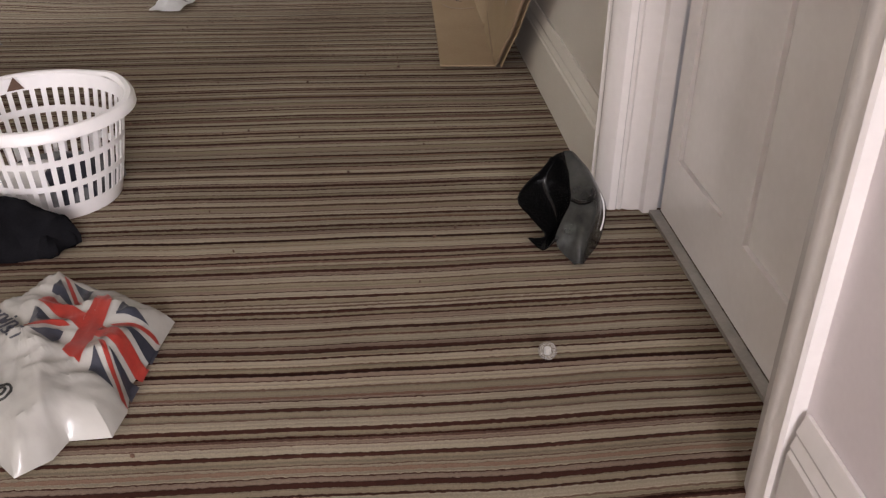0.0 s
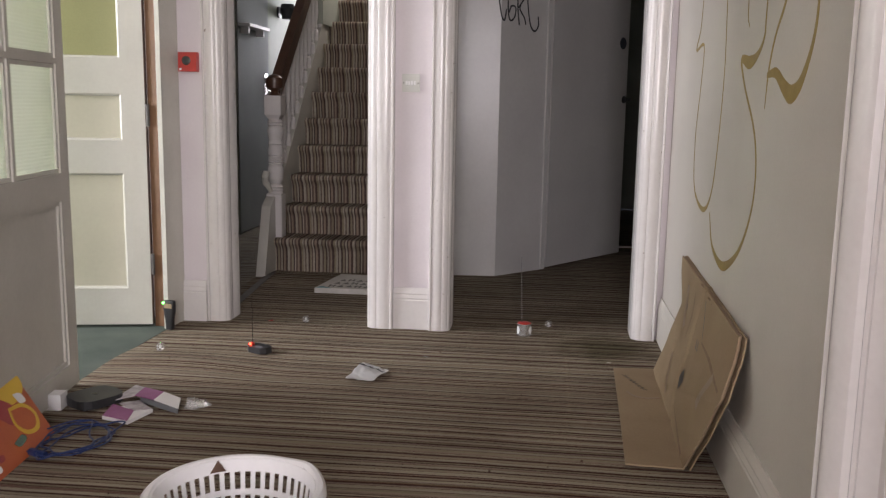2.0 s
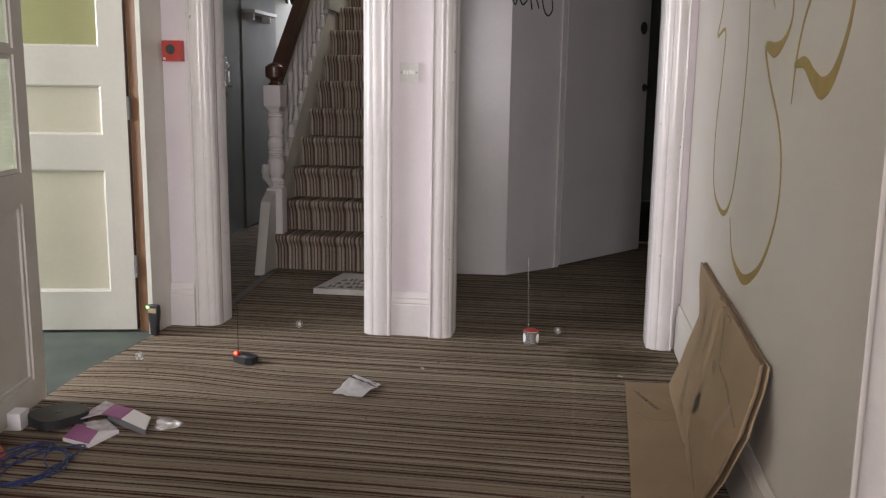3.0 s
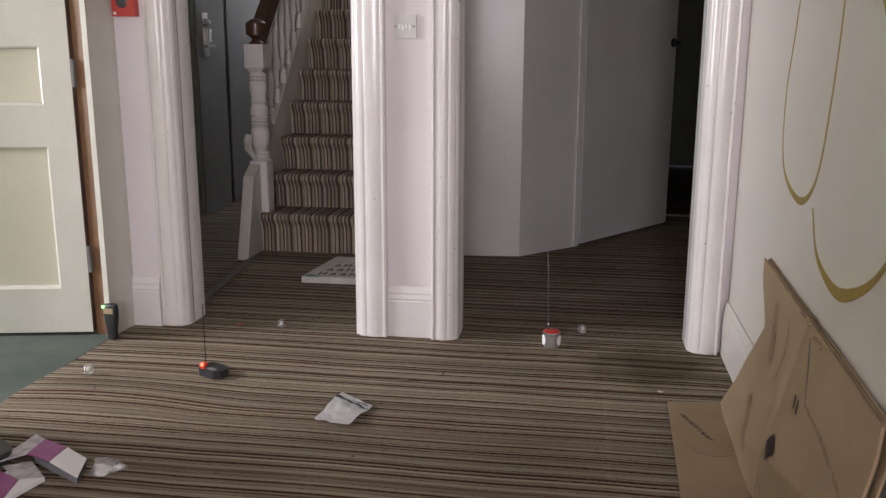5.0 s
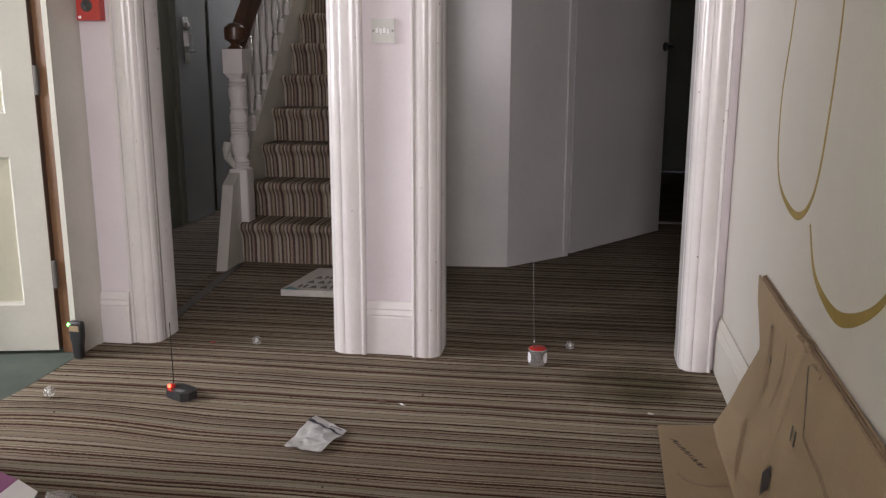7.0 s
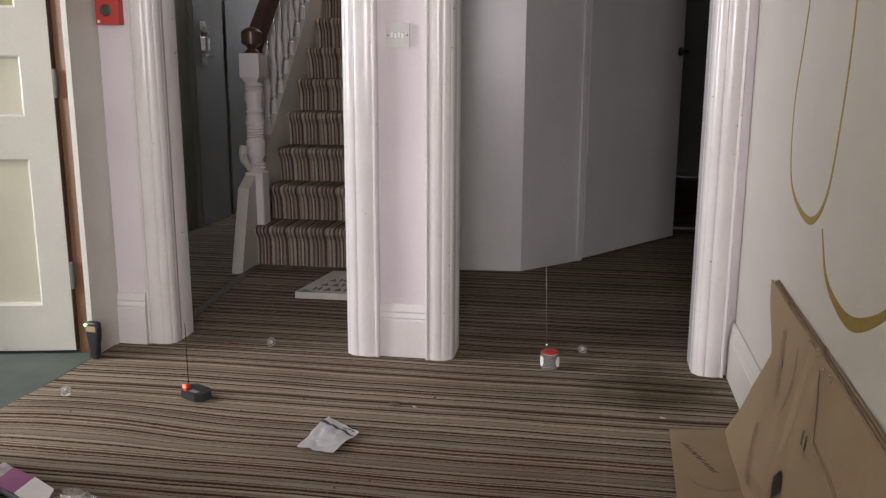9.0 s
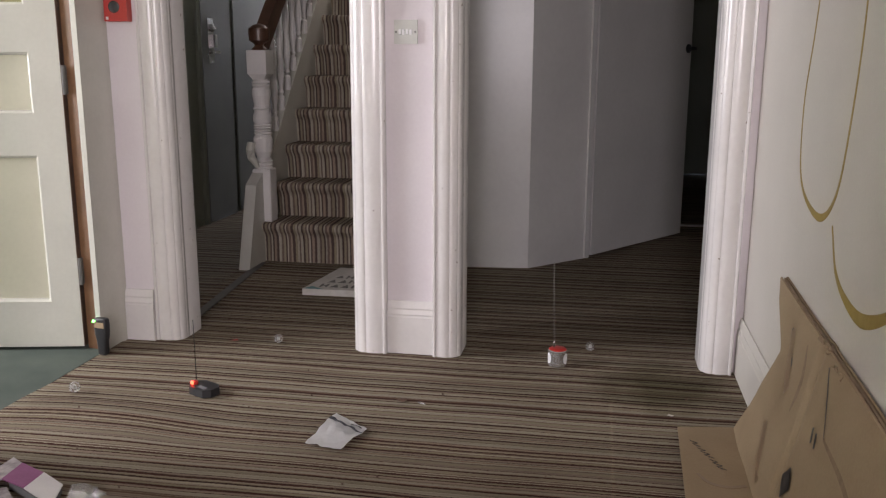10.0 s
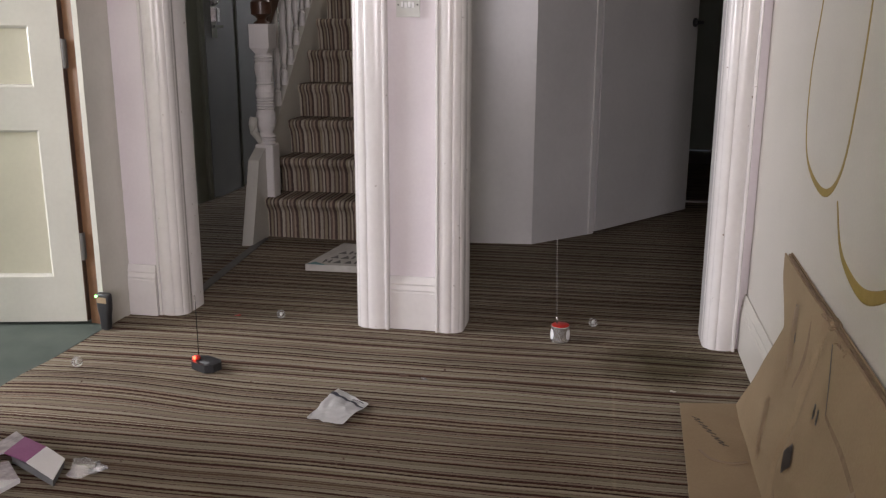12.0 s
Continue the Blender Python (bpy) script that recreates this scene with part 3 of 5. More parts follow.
for i in range(12):
    b = B()
    y, z = SY + GOING * i, FIRST + RISE * i
    zb = z - RISE if i else -0.001
    x0s = SX0 - (0.0135 * (i - 1) if i else 0.058)
    prof = [(0.006, zb), (0.004, z - 0.13), (0.001, z - 0.085), (-0.005, z - 0.066), (-0.015, z - 0.052), (-0.027, z - 0.041), (-0.034, z - 0.030), (-0.037, z - 0.018), (-0.033, z - 0.007), (-0.023, z - 0.001), (-0.008, z + 0.001), (0.02, z + 0.001), (GOING + 0.02, z + 0.001), (GOING + 0.02, zb)]
    n = 24
    rows = []
    for k in range(n + 1):
        x = x0s + (SX1 - x0s) * k / n
        w = 0.003 * noise.noise((x * 9, i * 1.7, 0))
        rows.append([b.verts.new((x, y + u + (w if u < 0.02 else 0), h)) for u, h in prof])
    for r1, r2 in zip(rows, rows[1:]):
        for k in range(len(prof)):
            b.faces.new((r1[k], r1[(k + 1) % len(prof)], r2[(k + 1) % len(prof)], r2[k]))
    b.faces.new(rows[0])
    b.faces.new(rows[-1][::-1])
    part("step", b, M_STAIR, stairs, "carpeted step with a rounded nosing", smooth=True)
SLOPE = RISE / GOING
# closed string: a sloping board on the open side
def zs(y):
    return FIRST + SLOPE * (y - SY)


b = B()
poly = [(5.965, 0.0), (6.20, 0.0), (8.65, zs(8.65) - 0.25), (8.65, zs(8.65) + 0.20), (6.29, zs(6.29) + 0.20), (6.19, 0.47), (6.10, 0.42)]
vs = prism(b, poly, -1.80, -1.742)
for v in vs:
    v.co = Vector((v.co.z - 0.030 * max(0.0, v.co.x - 6.36), v.co.x, v.co.y))
part("string", b, M_CREAM, stairs, "white painted sloping string board", bevel=0.004)
NX_, NY_ = -1.752, 6.245
b = B()
box(b, NX_ - 0.049, NX_ + 0.049, NY_ - 0.049, NY_ + 0.049, FIRST - 0.01, 0.49)
bmesh.ops.bevel(b, geom=b.edges[:], offset=0.006, affect="EDGES")
prof = [(0.040, 0.485), (0.049, 0.495), (0.041, 0.503), (0.049, 0.512), (0.041, 0.521), (0.049, 0.53), (0.041, 0.538), (0.034, 0.55), (0.048, 0.58), (0.051, 0.62), (0.050, 0.65), (0.042, 0.668)]
for k in range(4):
    prof += [(0.049, 0.675 + k * 0.014), (0.041, 0.682 + k * 0.014)]
prof += [(0.048, 0.735), (0.049, 0.76), (0.041, 0.785), (0.041, 0.795), (0.048, 0.802), (0.041, 0.81), (0.040, 0.825), (0.049, 0.87), (0.048, 0.90), (0.041, 0.912), (0.049, 0.92), (0.041, 0.928), (0.049, 0.936), (0.041, 0.945), (0.04, 0.955)]
lathe(b, prof, 20, pose(NX_, NY_, 0))
vs = box(b, NX_ - 0.052, NX_ + 0.052, NY_ - 0.052, NY_ + 0.052, 0.98, 1.10)
vs2 = [b.verts.new((NX_ + dx * 0.03, NY_ + dy * 0.03, 0.95)) for dx, dy in ((-1, -1), (1, -1), (1, 1), (-1, 1))]
vs3 = [b.verts.new((NX_ + dx * 0.0521, NY_ + dy * 0.0521, 0.985)) for dx, dy in ((-1, -1), (1, -1), (1, 1), (-1, 1))]
for k in range(4):
    b.faces.new((vs2[k], vs2[(k + 1) % 4], vs3[(k + 1) % 4], vs3[k]))
newel = part("newel_post", b, M_GLOSS, stairs, "white turned newel post", bevel=0.0)
b = B()
lathe(b, [(0.041, 1.10), (0.038, 1.108), (0.026, 1.116), (0.022, 1.125), (0.03, 1.134), (0.052, 1.148), (0.053, 1.168), (0.054, 1.185), (0.052, 1.208), (0.03, 1.225), (0.006, 1.232)], 24, pose(NX_, NY_, 0))
part("newel_cap", b, M_WOOD, newel, "dark round wooden cap", smooth=True)
b = B()
poly = [(NY_ + 0.02, zs(NY_) + 0.80), (8.5, zs(8.5) + 0.80), (8.5, zs(8.5) + 0.93), (NY_ + 0.02, zs(NY_) + 0.93)]
vs = prism(b, poly, -1.785, -1.725)
for v in vs:
    v.co = Vector((v.co.z, v.co.x, v.co.y))
part("handrail", b, M_WOOD, stairs, "dark brown wooden handrail", bevel=0.018, segments=3)
for i in range(17):
    y = 6.36 + 0.118 * i
    za, zb = zs(y) + 0.19, zs(y) + 0.815
    L = zb - za
    b = B()
    lathe(b, [(0.021, za), (0.021, za + 0.12 * L), (0.011, za + 0.14 * L), (0.017, za + 0.16 * L), (0.012, za + 0.19 * L), (0.022, za + 0.32 * L), (0.016, za + 0.5 * L), (0.022, za + 0.62 * L), (0.011, za + 0.82 * L), (0.021, za + 0.85 * L), (0.021, zb)], 10, pose(-1.766 - 0.03 * (y - 6.36), y, 0))
    part("baluster", b, M_GLOSS, stairs)
b = B()
tube(b, [(-1.795, 6.19, 0.63), (-1.80, 6.18, 0.59), (-1.795, 6.18, 0.555), (-1.78, 6.19, 0.53), (-1.77, 6.20, 0.50)], [0.022, 0.024, 0.022, 0.018, 0.012], 8)
part("broken_bracket", b, M_CREAM, newel, "splintered piece of cream painted wood")

# ---- grey enclosure beside the stairs, and its open door ----
C0, C1, C2, C3 = (-0.872, 6.24), (-0.351, 6.285), (-0.056, 6.588), (0.493, 7.343)
bm = B()
prism(bm, [C0, C1, C2, (-0.11, 6.68), (-0.40, 6.37), (-0.872, 6.33)], 0, ZC)
solid("wall_cupboard", bm, M_GREY, "glossy grey-white boarded enclosure under graffiti", "wall")
bm = B()
u = (Vector(C2) - Vector(C1)).normalized()
nrm = Vector((u.y, -u.x))
p = [Vector(C2) - u * 0.028 + nrm * 0.002, Vector(C2) + u * 0.004 + nrm * 0.002, Vector(C2) + u * 0.004 + nrm * 0.014, Vector(C2) - u * 0.028 + nrm * 0.014]
prism(bm, [(q.x, q.y) for q in p], 0.004, ZC - 0.01)
solid("corner_trim", bm, M_GREY, "narrow grey-white corner bead with chipped paint", "trim")
ang3, L3 = along(C2, C3)
door4 = thing("door_4", "flat grey fire door standing open into the dark", "door", pose(C2[0] + 0.02, C2[1] + 0.012, 0, 0, 0, ang3), kind="structure")
b = B()
box(b, 0.004, L3 - 0.02, 0.0, 0.042, 0.012, 2.0)
part("door_leaf", b, M_GREY, door4, bevel=0.003)
b = B()
lathe(b, [(0.026, 0), (0.026, 0.006), (0.012, 0.009), (0.011, 0.04)], 18, pose(L3 - 0.055, 0, 1.12, 90))
box(b, L3 - 0.11, L3 - 0.045, -0.052, -0.041, 1.111, 1.129)
part("door_handle", b, M_BLACKPL, door4, "dark lever handle")
b = B()
lathe(b, [(0.041, 0), (0.041, 0.002)], 28, pose(L3 - 0.095, 0, 1.51, 90))
part("fire_sign", b, M_NAVY, door4, "small round blue door sign")


# ---- fixtures on the walls ----
def spline(pts, n=7):
    """Catmull-Rom through points of any dimension."""
    pts = [Vector(p) for p in pts]
    q = [pts[0] * 2 - pts[1]] + pts + [pts[-1] * 2 - pts[-2]]
    out = []
    for a, b, c, d in zip(q, q[1:], q[2:], q[3:]):
        for k in range(n):
            t = k / n
            out.append(0.5 * (2 * b + (c - a) * t + (2 * a - 5 * b + 4 * c - d) * t * t + (3 * b - a - 3 * c + d) * t ** 3))
    return out + [pts[-1]]


def stroke(b, pts, place, width, tall=0.0012):
    """A painted line: a thin strip along (u, v, width factor) points, laid by place(u, v, h)."""
    sp = spline([(p[0], p[1], p[2] if len(p) > 2 else 1.0) for p in pts])
    rows = []
    for i, p in enumerate(sp):
        d = sp[min(i + 1, len(sp) - 1)] - sp[max(i - 1, 0)]
        nrm = Vector((-d.y, d.x)).normalized() * width * max(p.z, 0.12) / 2
        rows.append([b.verts.new(place(p.x + s * nrm.x, p.y + s * nrm.y, h)) for s, h in ((-1, 0.0002), (-0.8, tall), (0.8, tall), (1, 0.0002))])
    for r1, r2 in zip(rows, rows[1:]):
        for k in range(3):
            b.faces.new((r1[k], r1[k + 1], r2[k + 1], r2[k]))


def on_right(y, z, h):
    return (XR - h, y, z)


def on_cupboard(s, z, h):
    d = (Vector(C2) - Vector(C1)).normalized()
    p = Vector(C1) + d * s + Vector((d.y, -d.x)) * h
    return (p.x, p.y, z)


graf = thing("graffiti", "ochre spray-painted looping lines on the white wall", "graffiti", kind="structure")
STROKES = [
    [(4.20, 1.75, .8), (4.236, 1.451, .8), (4.262, 1.35, .8), (4.325, 1.282, 1), (4.165, 1.288, 1), (4.18, 1.144, .8), (4.232, 0.957, .8), (4.187, 0.772, .9), (3.985, 0.712, 1.6), (3.845, 0.782, 1), (3.782, 0.954, .9), (3.751, 1.187, .8), (3.78, 1.42, .8), (3.80, 1.75, .8)],
    [(3.20, 1.75, .8), (3.238, 1.338, .9), (3.243, 1.253, 1), (3.31, 1.208, 1.8), (3.40, 1.192, 3.0), (3.505, 1.204, 1.6), (3.44, 1.127, 1.0), (3.30, 1.019, 1), (3.24, 0.93, 1), (3.237, 0.825, 1), (3.301, 0.724, 1.2), (3.406, 0.642, 1.6), (3.56, 0.584, 2.4), (3.685, 0.588, 1.9), (3.785, 0.627, 1.2), (3.848, 0.716, .7)],
    [(2.99, 1.42, 1.2), (3.054, 1.318, 1.2), (3.128, 1.244, 1.0), (3.171, 1.164, .9), (3.187, 1.064, .3)],
    [(3.185, 1.150, 1.2), (3.098, 1.152, 2.2), (3.017, 1.118, 3.0), (2.947, 1.098, 3.6), (2.878, 1.119, 2.8), (2.818, 1.179, 1.8), (2.787, 1.241, 1.4), (2.783, 1.32, 1.2), (2.80, 1.5, 1.2)],
    [(3.46, 1.75, .7), (3.463, 1.364, .6), (3.431, 1.291, .2)],
]
for st in STROKES:
    b = B()
    stroke(b, st, on_right, 0.0125)
    part("spray_line", b, M_YELLOWGRAF, graf)
tag = thing("graffiti_tag", "black marker tag scrawled on the grey boarding", "graffiti", kind="structure")
for st in ([(-.03, 1.72), (.0, 1.60), (.025, 1.575), (.04, 1.64)], [(.05, 1.72), (.055, 1.62), (.075, 1.575), (.11, 1.60), (.115, 1.655), (.08, 1.66), (.06, 1.62)],
           [(.13, 1.74), (.135, 1.64), (.15, 1.55)], [(.14, 1.655), (.185, 1.71), (.15, 1.655), (.19, 1.60), (.205, 1.56)],
           [(.21, 1.76), (.225, 1.64), (.25, 1.55), (.285, 1.525), (.315, 1.56), (.31, 1.615)]):
    b = B()
    stroke(b, [(u, v, 1) for u, v in st], on_cupboard, 0.011)
    part("marker_line", b, M_INK, tag)

sw = thing("light_switch", "white four-gang light switch plate on the pier", "light switch", pose(-0.681, YA, 1.157))
b = B()
box(b, -0.0405, 0.0405, -0.011, 0.0, -0.0405, 0.0405)
part("plate", b, M_SWITCH, sw, bevel=0.003, segments=2)
for i in range(4):
    b = B()
    box(b, -0.024 + i * 0.0125, -0.0155 + i * 0.0125, -0.0140, -0.0085, -0.009, 0.009, pose(0, 0, 0, 3 if i % 2 else -3))
    part("rocker", b, M_PLASTIC, sw)
    b = B()
    # Thin grey plate stands for the shaded gap round each rocker.
    box(b, -0.0245 + i * 0.0125, -0.0150 + i * 0.0125, -0.0112, -0.0108, -0.0095, 0.0095)
    part("rocker_recess", b, M_GREYCLOTH, sw)
for s in (-1, 1):
    b = B()
    lathe(b, [(0.003, 0), (0.0028, 0.0012)], 10, pose(s * 0.0335, -0.011, 0, 90))
    part("screw", b, M_BLACKPL, sw)

call = thing("fire_call_point", "red break-glass fire call point on the pier", "call point", pose(-1.722, YA - 0.03, 1.237))
b = B()
box(b, -0.044, 0.044, -0.034, 0.0, -0.044, 0.044)
part("housing", b, M_RED, call, bevel=0.005, segments=2)
b = B()
lathe(b, [(0.021, 0), (0.021, 0.003), (0.018, 0.004)], 24, pose(-0.004, -0.034, 0.006, 90))
part("glass_disc", b, M_GREYBOOT, call, "dark round break-glass disc")
b = B()
box(b, -0.038, -0.028, -0.0352, -0.034, -0.038, -0.028)
part("key_sticker", b, M_PLASTIC, call)

# ---- the passage beyond the left archway ----
for nm, lab, y0, y1 in (("door_5", "flat blue-grey door with bright metal furniture in the passage", 7.575, 7.12), ("door_6", "grey door at the end of the dim passage", 8.40, 7.62)):
    ob = panelled_leaf(nm, lab, pose(-2.515, y0, 0, 0, 0, -90), abs(y1 - y0) - 0.01, 1.98, [], M_DARKDOOR, [])
    b = B()
    h = 0.275 if nm == "door_5" else 0.035
    box(b, h, h + 0.085, 0.04, 0.044, 1.02, 1.30)
    lathe(b, [(0.01, 0), (0.01, 0.05)], 10, pose(h + 0.03, 0.04, 1.09, -90))
    box(b, h + 0.02, h + 0.14, 0.082, 0.096, 1.082, 1.098)
    lathe(b, [(0.026, 0), (0.026, 0.012), (0.016, 0.018), (0.012, 0.03)], 16, pose(h + 0.03, 0.044, 1.24, -90))
    box(b, h + 0.005, h + 0.045, 0.044, 0.07, 1.12, 1.20)
    part("door_handle", b, M_CHROME, ob, "bright chrome lever handle and plate")
    for y in (y0, y1):
        bm = B()
        box(bm, -2.505, -2.480, min(y, y) - 0.035, y + 0.035, 0, 2.03)
        solid("passage_door_trim", bm, M_HALL, "dim painted door frame", "trim", bevel=0.004)
bm = B()
# Bright chrome strip stands for light that shows under the door.
prism(bm, [(-2.478, 7.17), (-2.455, 7.17), (-2.455, 7.53), (-2.478, 7.53)], 0.001, 0.012)
solid("passage_threshold", bm, M_CHROME, "bright strip standing for light under a passage door", "threshold", bevel=0.003)
shelf = thing("wall_shelf", "small white shelf bracket high on the passage wall", "shelf", pose(-2.50, 7.9, 1.62))
b = B()
box(b, 0.0, 0.12, -0.25, 0.25, 0.02, 0.045)
part("board", b, M_PLASTIC, shelf, bevel=0.002)
b = B()
box(b, 0.0, 0.09, -0.2, -0.17, -0.03, 0.02)
part("bracket", b, M_PLASTIC, shelf)
b = B()
box(b, 0.0, 0.09, 0.17, 0.2, -0.03, 0.02)
part("bracket", b, M_PLASTIC, shelf)
sc = thing("wall_lamp", "small dark wall lamp above the passage", "lamp", pose(-2.499, 8.78, 1.86, 0, 0, 90))
b = B()
lathe(b, [(0.05, 0), (0.05, 0.015), (0.03, 0.02)], 16, pose(0, 0, 0, 90))
part("back_plate", b, M_BLACKPL, sc)
b = B()
lathe(b, [(0.05, -0.06), (0.07, 0.03), (0.055, 0.07)], 16, pose(0, -0.09, 0))
part("shade", b, M_BLACKPL, sc, "dark cup-shaped shade")
b = B()
tube(b, [(0, -0.01, 0), (0, -0.05, -0.01), (0, -0.09, -0.03)], 0.01)
part("arm", b, M_BLACKPL, sc)
bm = B()
box(bm, 0.38, 1.42, 7.62, 7.65, 0.001, 0.012)
solid("far_threshold", bm, M_ALU, "pale strip across the dark doorway", "threshold")

# ---- laundry basket ----
RB, RT, HB = 0.138, 0.177, 0.218
bas = thing("laundry_basket", "round white plastic laundry basket with slotted sides and clothes inside", "basket", pose(-0.708, 2.56, 0.002, 0, 0, 20))


def shell(z):
    return RB + (RT - RB) * (z / HB) ** 0.8


def wall_patch(b, a0, a1, z0, z1, t=0.0028, n=2):
    vs = []
    for k in range(n + 1):
        a = a0 + (a1 - a0) * k / n
        for r, z in ((shell(z0), z0), (shell(z1), z1), (shell(z1) - t, z1), (shell(z0) - t, z0)):
            vs.append(b.verts.new((r * math.cos(a), r * math.sin(a), z)))
    for k in range(n):
        i = 4 * k
        for c in range(4):
            b.faces.new((vs[i + c], vs[i + (c + 1) % 4], vs[i + 4 + (c + 1) % 4], vs[i + 4 + c]))
    b.faces.new(vs[0:4])
    b.faces.new(vs[-4:])


NS = 44
tau_ = 2 * math.pi
for z0, z1 in ((0.0, 0.036), (0.076, 0.090), (0.132, 0.146), (0.187, HB)):
    b = B()
    lathe_band = [(shell(z0), z0), (shell(z1), z1), (shell(z1) - 0.0028, z1), (shell(z0) - 0.0028, z0)]
    rg = [[b.verts.new((r * math.cos(tau_ * k / 88), r * math.sin(tau_ * k / 88), z)) for r, z in lathe_band] for k in range(88)]
    for k in range(88):
        for c in range(4):
            b.faces.new((rg[k][c], rg[k][(c + 1) % 4], rg[(k + 1) % 88][(c + 1) % 4], rg[(k + 1) % 88][c]))
    part("band", b, M_PLASTIC, bas, smooth=True)
for z0, z1 in ((0.036, 0.076), (0.090, 0.132), (0.146, 0.187)):
    b = B()
    wall_patch(b, 0, tau_ / NS * 0.46, z0 - 0.001, z1 + 0.001, n=1)
    slat = part("slat", b, M_PLASTIC, bas)
    for k in range(1, NS):
        ob = new("slat", slat.data)
        ob.parent, ob.rotation_euler = bas, (0, 0, tau_ * k / NS)
b = B()
lathe(b, [(RB - 0.001, 0.0), (RB - 0.001, 0.004), (RB - 0.02, 0.005), (0.01, 0.005)], 44)
part("base", b, M_PLASTIC, bas)
b = B()
pr = [(RT - 0.004, HB - 0.004), (RT + 0.004, HB + 0.004), (RT + 0.014, HB + 0.004), (RT + 0.022, HB - 0.004), (RT + 0.023, HB - 0.018), (RT + 0.020, HB - 0.019), (RT + 0.017, HB - 0.006), (RT, HB - 0.006)]
rings = []
for k in range(88):
    a = tau_ * k / 88
    lift = 0.006 * max(0, math.cos(2 * (a - 0.5))) ** 8
    wide = 1 + 0.02 * max(0, math.cos(2 * (a - 0.5))) ** 6
    rings.append([b.verts.new((r * wide * math.cos(a), r * wide * math.sin(a), z + lift)) for r, z in pr])
for k in range(88):
    r1, r2 = rings[k], rings[(k + 1) % 88]
    for c in range(len(pr)):
        b.faces.new((r1[c], r1[(c + 1) % len(pr)], r2[(c + 1) % len(pr)], r2[c]))
part("rim", b, M_PLASTIC, bas, "rolled white rim", smooth=True)
b = B()
prism(b, [(-0.019, 0), (0.019, 0), (0.0, 0.030)], 0, 0.0015)
bmesh.ops.transform(b, matrix=pose(0, 0, 0, 0, 0, 103) @ pose(RT - 0.0125, 0, HB - 0.026, 90, 0, 90) @ pose(0, 0, 0.002), verts=b.verts)
part("rim_mark", b, M_EDGE, bas, "small brown triangular mark")


def heap(b, cx, cy, rx, ry, h, seed, base=0.0, n=26, rough=0.35, turn=0.0):
    """A crumpled low heap of cloth."""
    rings = []
    ca, sa = math.cos(turn), math.sin(turn)
    for j in range(9):
        f = j / 8
        ring = []
        for i in range(n):
            a = 2 * math.pi * i / n
            k = math.sin(f * math.pi / 2)
            rr = math.cos(f * math.pi / 2) ** 0.7
            w = 1 + rough * noise.noise((math.cos(a) * 1.7 + seed, math.sin(a) * 1.7, f * 2 + seed))
            x, y = rx * rr * w * math.cos(a), ry * rr * w * math.sin(a)
            z = h * k * (1 + rough * noise.noise((x * 14 + seed, y * 14, seed))) + 0.006 * noise.noise((x * 60, y * 60, seed))
            ring.append(b.verts.new((cx + ca * x - sa * y, cy + sa * x + ca * y, base + max(0.001, z))))
        rings.append(ring)
    for r1, r2 in zip(rings, rings[1:]):
        for i in range(n):
            b.faces.new((r1[i], r1[(i + 1) % n], r2[(i + 1) % n], r2[i]))
    b.faces.new(rings[0][::-1])
    b.faces.new(rings[-1])


for nm, mt, cx, cy, rx, ry, h, z, sd in (("grey_garment", M_GREYCLOTH, 0.02, 0.02, 0.12, 0.11, 0.075, 0.0, 3.1), ("white_garment", M_PAPER, -0.04, -0.05, 0.07, 0.08, 0.085, 0.0, 5.7), ("dark_garment", M_NAVY, 0.055, -0.045, 0.06, 0.065, 0.105, 0.0, 8.3)):
    b = B()
    heap(b, 0, 0, rx, ry, h, sd)
    g = tagged(new(nm, mesh_of(nm, finish(b, True), mt)), {"grey_garment": "crumpled grey garment lying in the laundry basket", "white_garment": "crumpled white garment lying in the laundry basket", "dark_garment": "crumpled dark navy garment lying in the laundry basket"}[nm], "clothing")
    g.matrix_world = pose(-0.708 + cx * 0.9, 2.56 + cy * 0.9, 0.009 + z)

# ---- cloth, cushion, bottle ----
b = B()
heap(b, 0, 0, 0.115, 0.07, 0.085, 12.2, rough=0.55)
heap(b, 0.075, -0.005, 0.055, 0.062, 0.06, 17.7, rough=0.6)
g = tagged(new("black_scarf", mesh_of("black_scarf", finish(b, True), M_BLACK)), "crumpled fluffy black garment on the striped carpet", "clothing")
g.matrix_world = pose(-0.735, 2.325, 0.002, 0, 0, 12)
b = B()
heap(b, 0, 0, 0.15, 0.07, 0.09, 22.7, rough=0.5)
g = tagged(new("black_jumper", mesh_of("black_jumper", finish(b, True), M_BLACK)), "heap of black knitted clothing on the carpet", "clothing")
g.matrix_world = pose(-1.07, 2.40, 0.002, 0, 0, -25)

b = B()
heap(b, 0, 0, 0.075, 0.06, 0.05, 27.3, rough=0.5)
g = tagged(new("black_sock", mesh_of("black_sock", finish(b, True), M_BLACK)), "rolled black sock lying on a grey foam pad", "clothing")
g.matrix_world = pose(-0.975, 2.105, 0.026, 0, 0, 30)


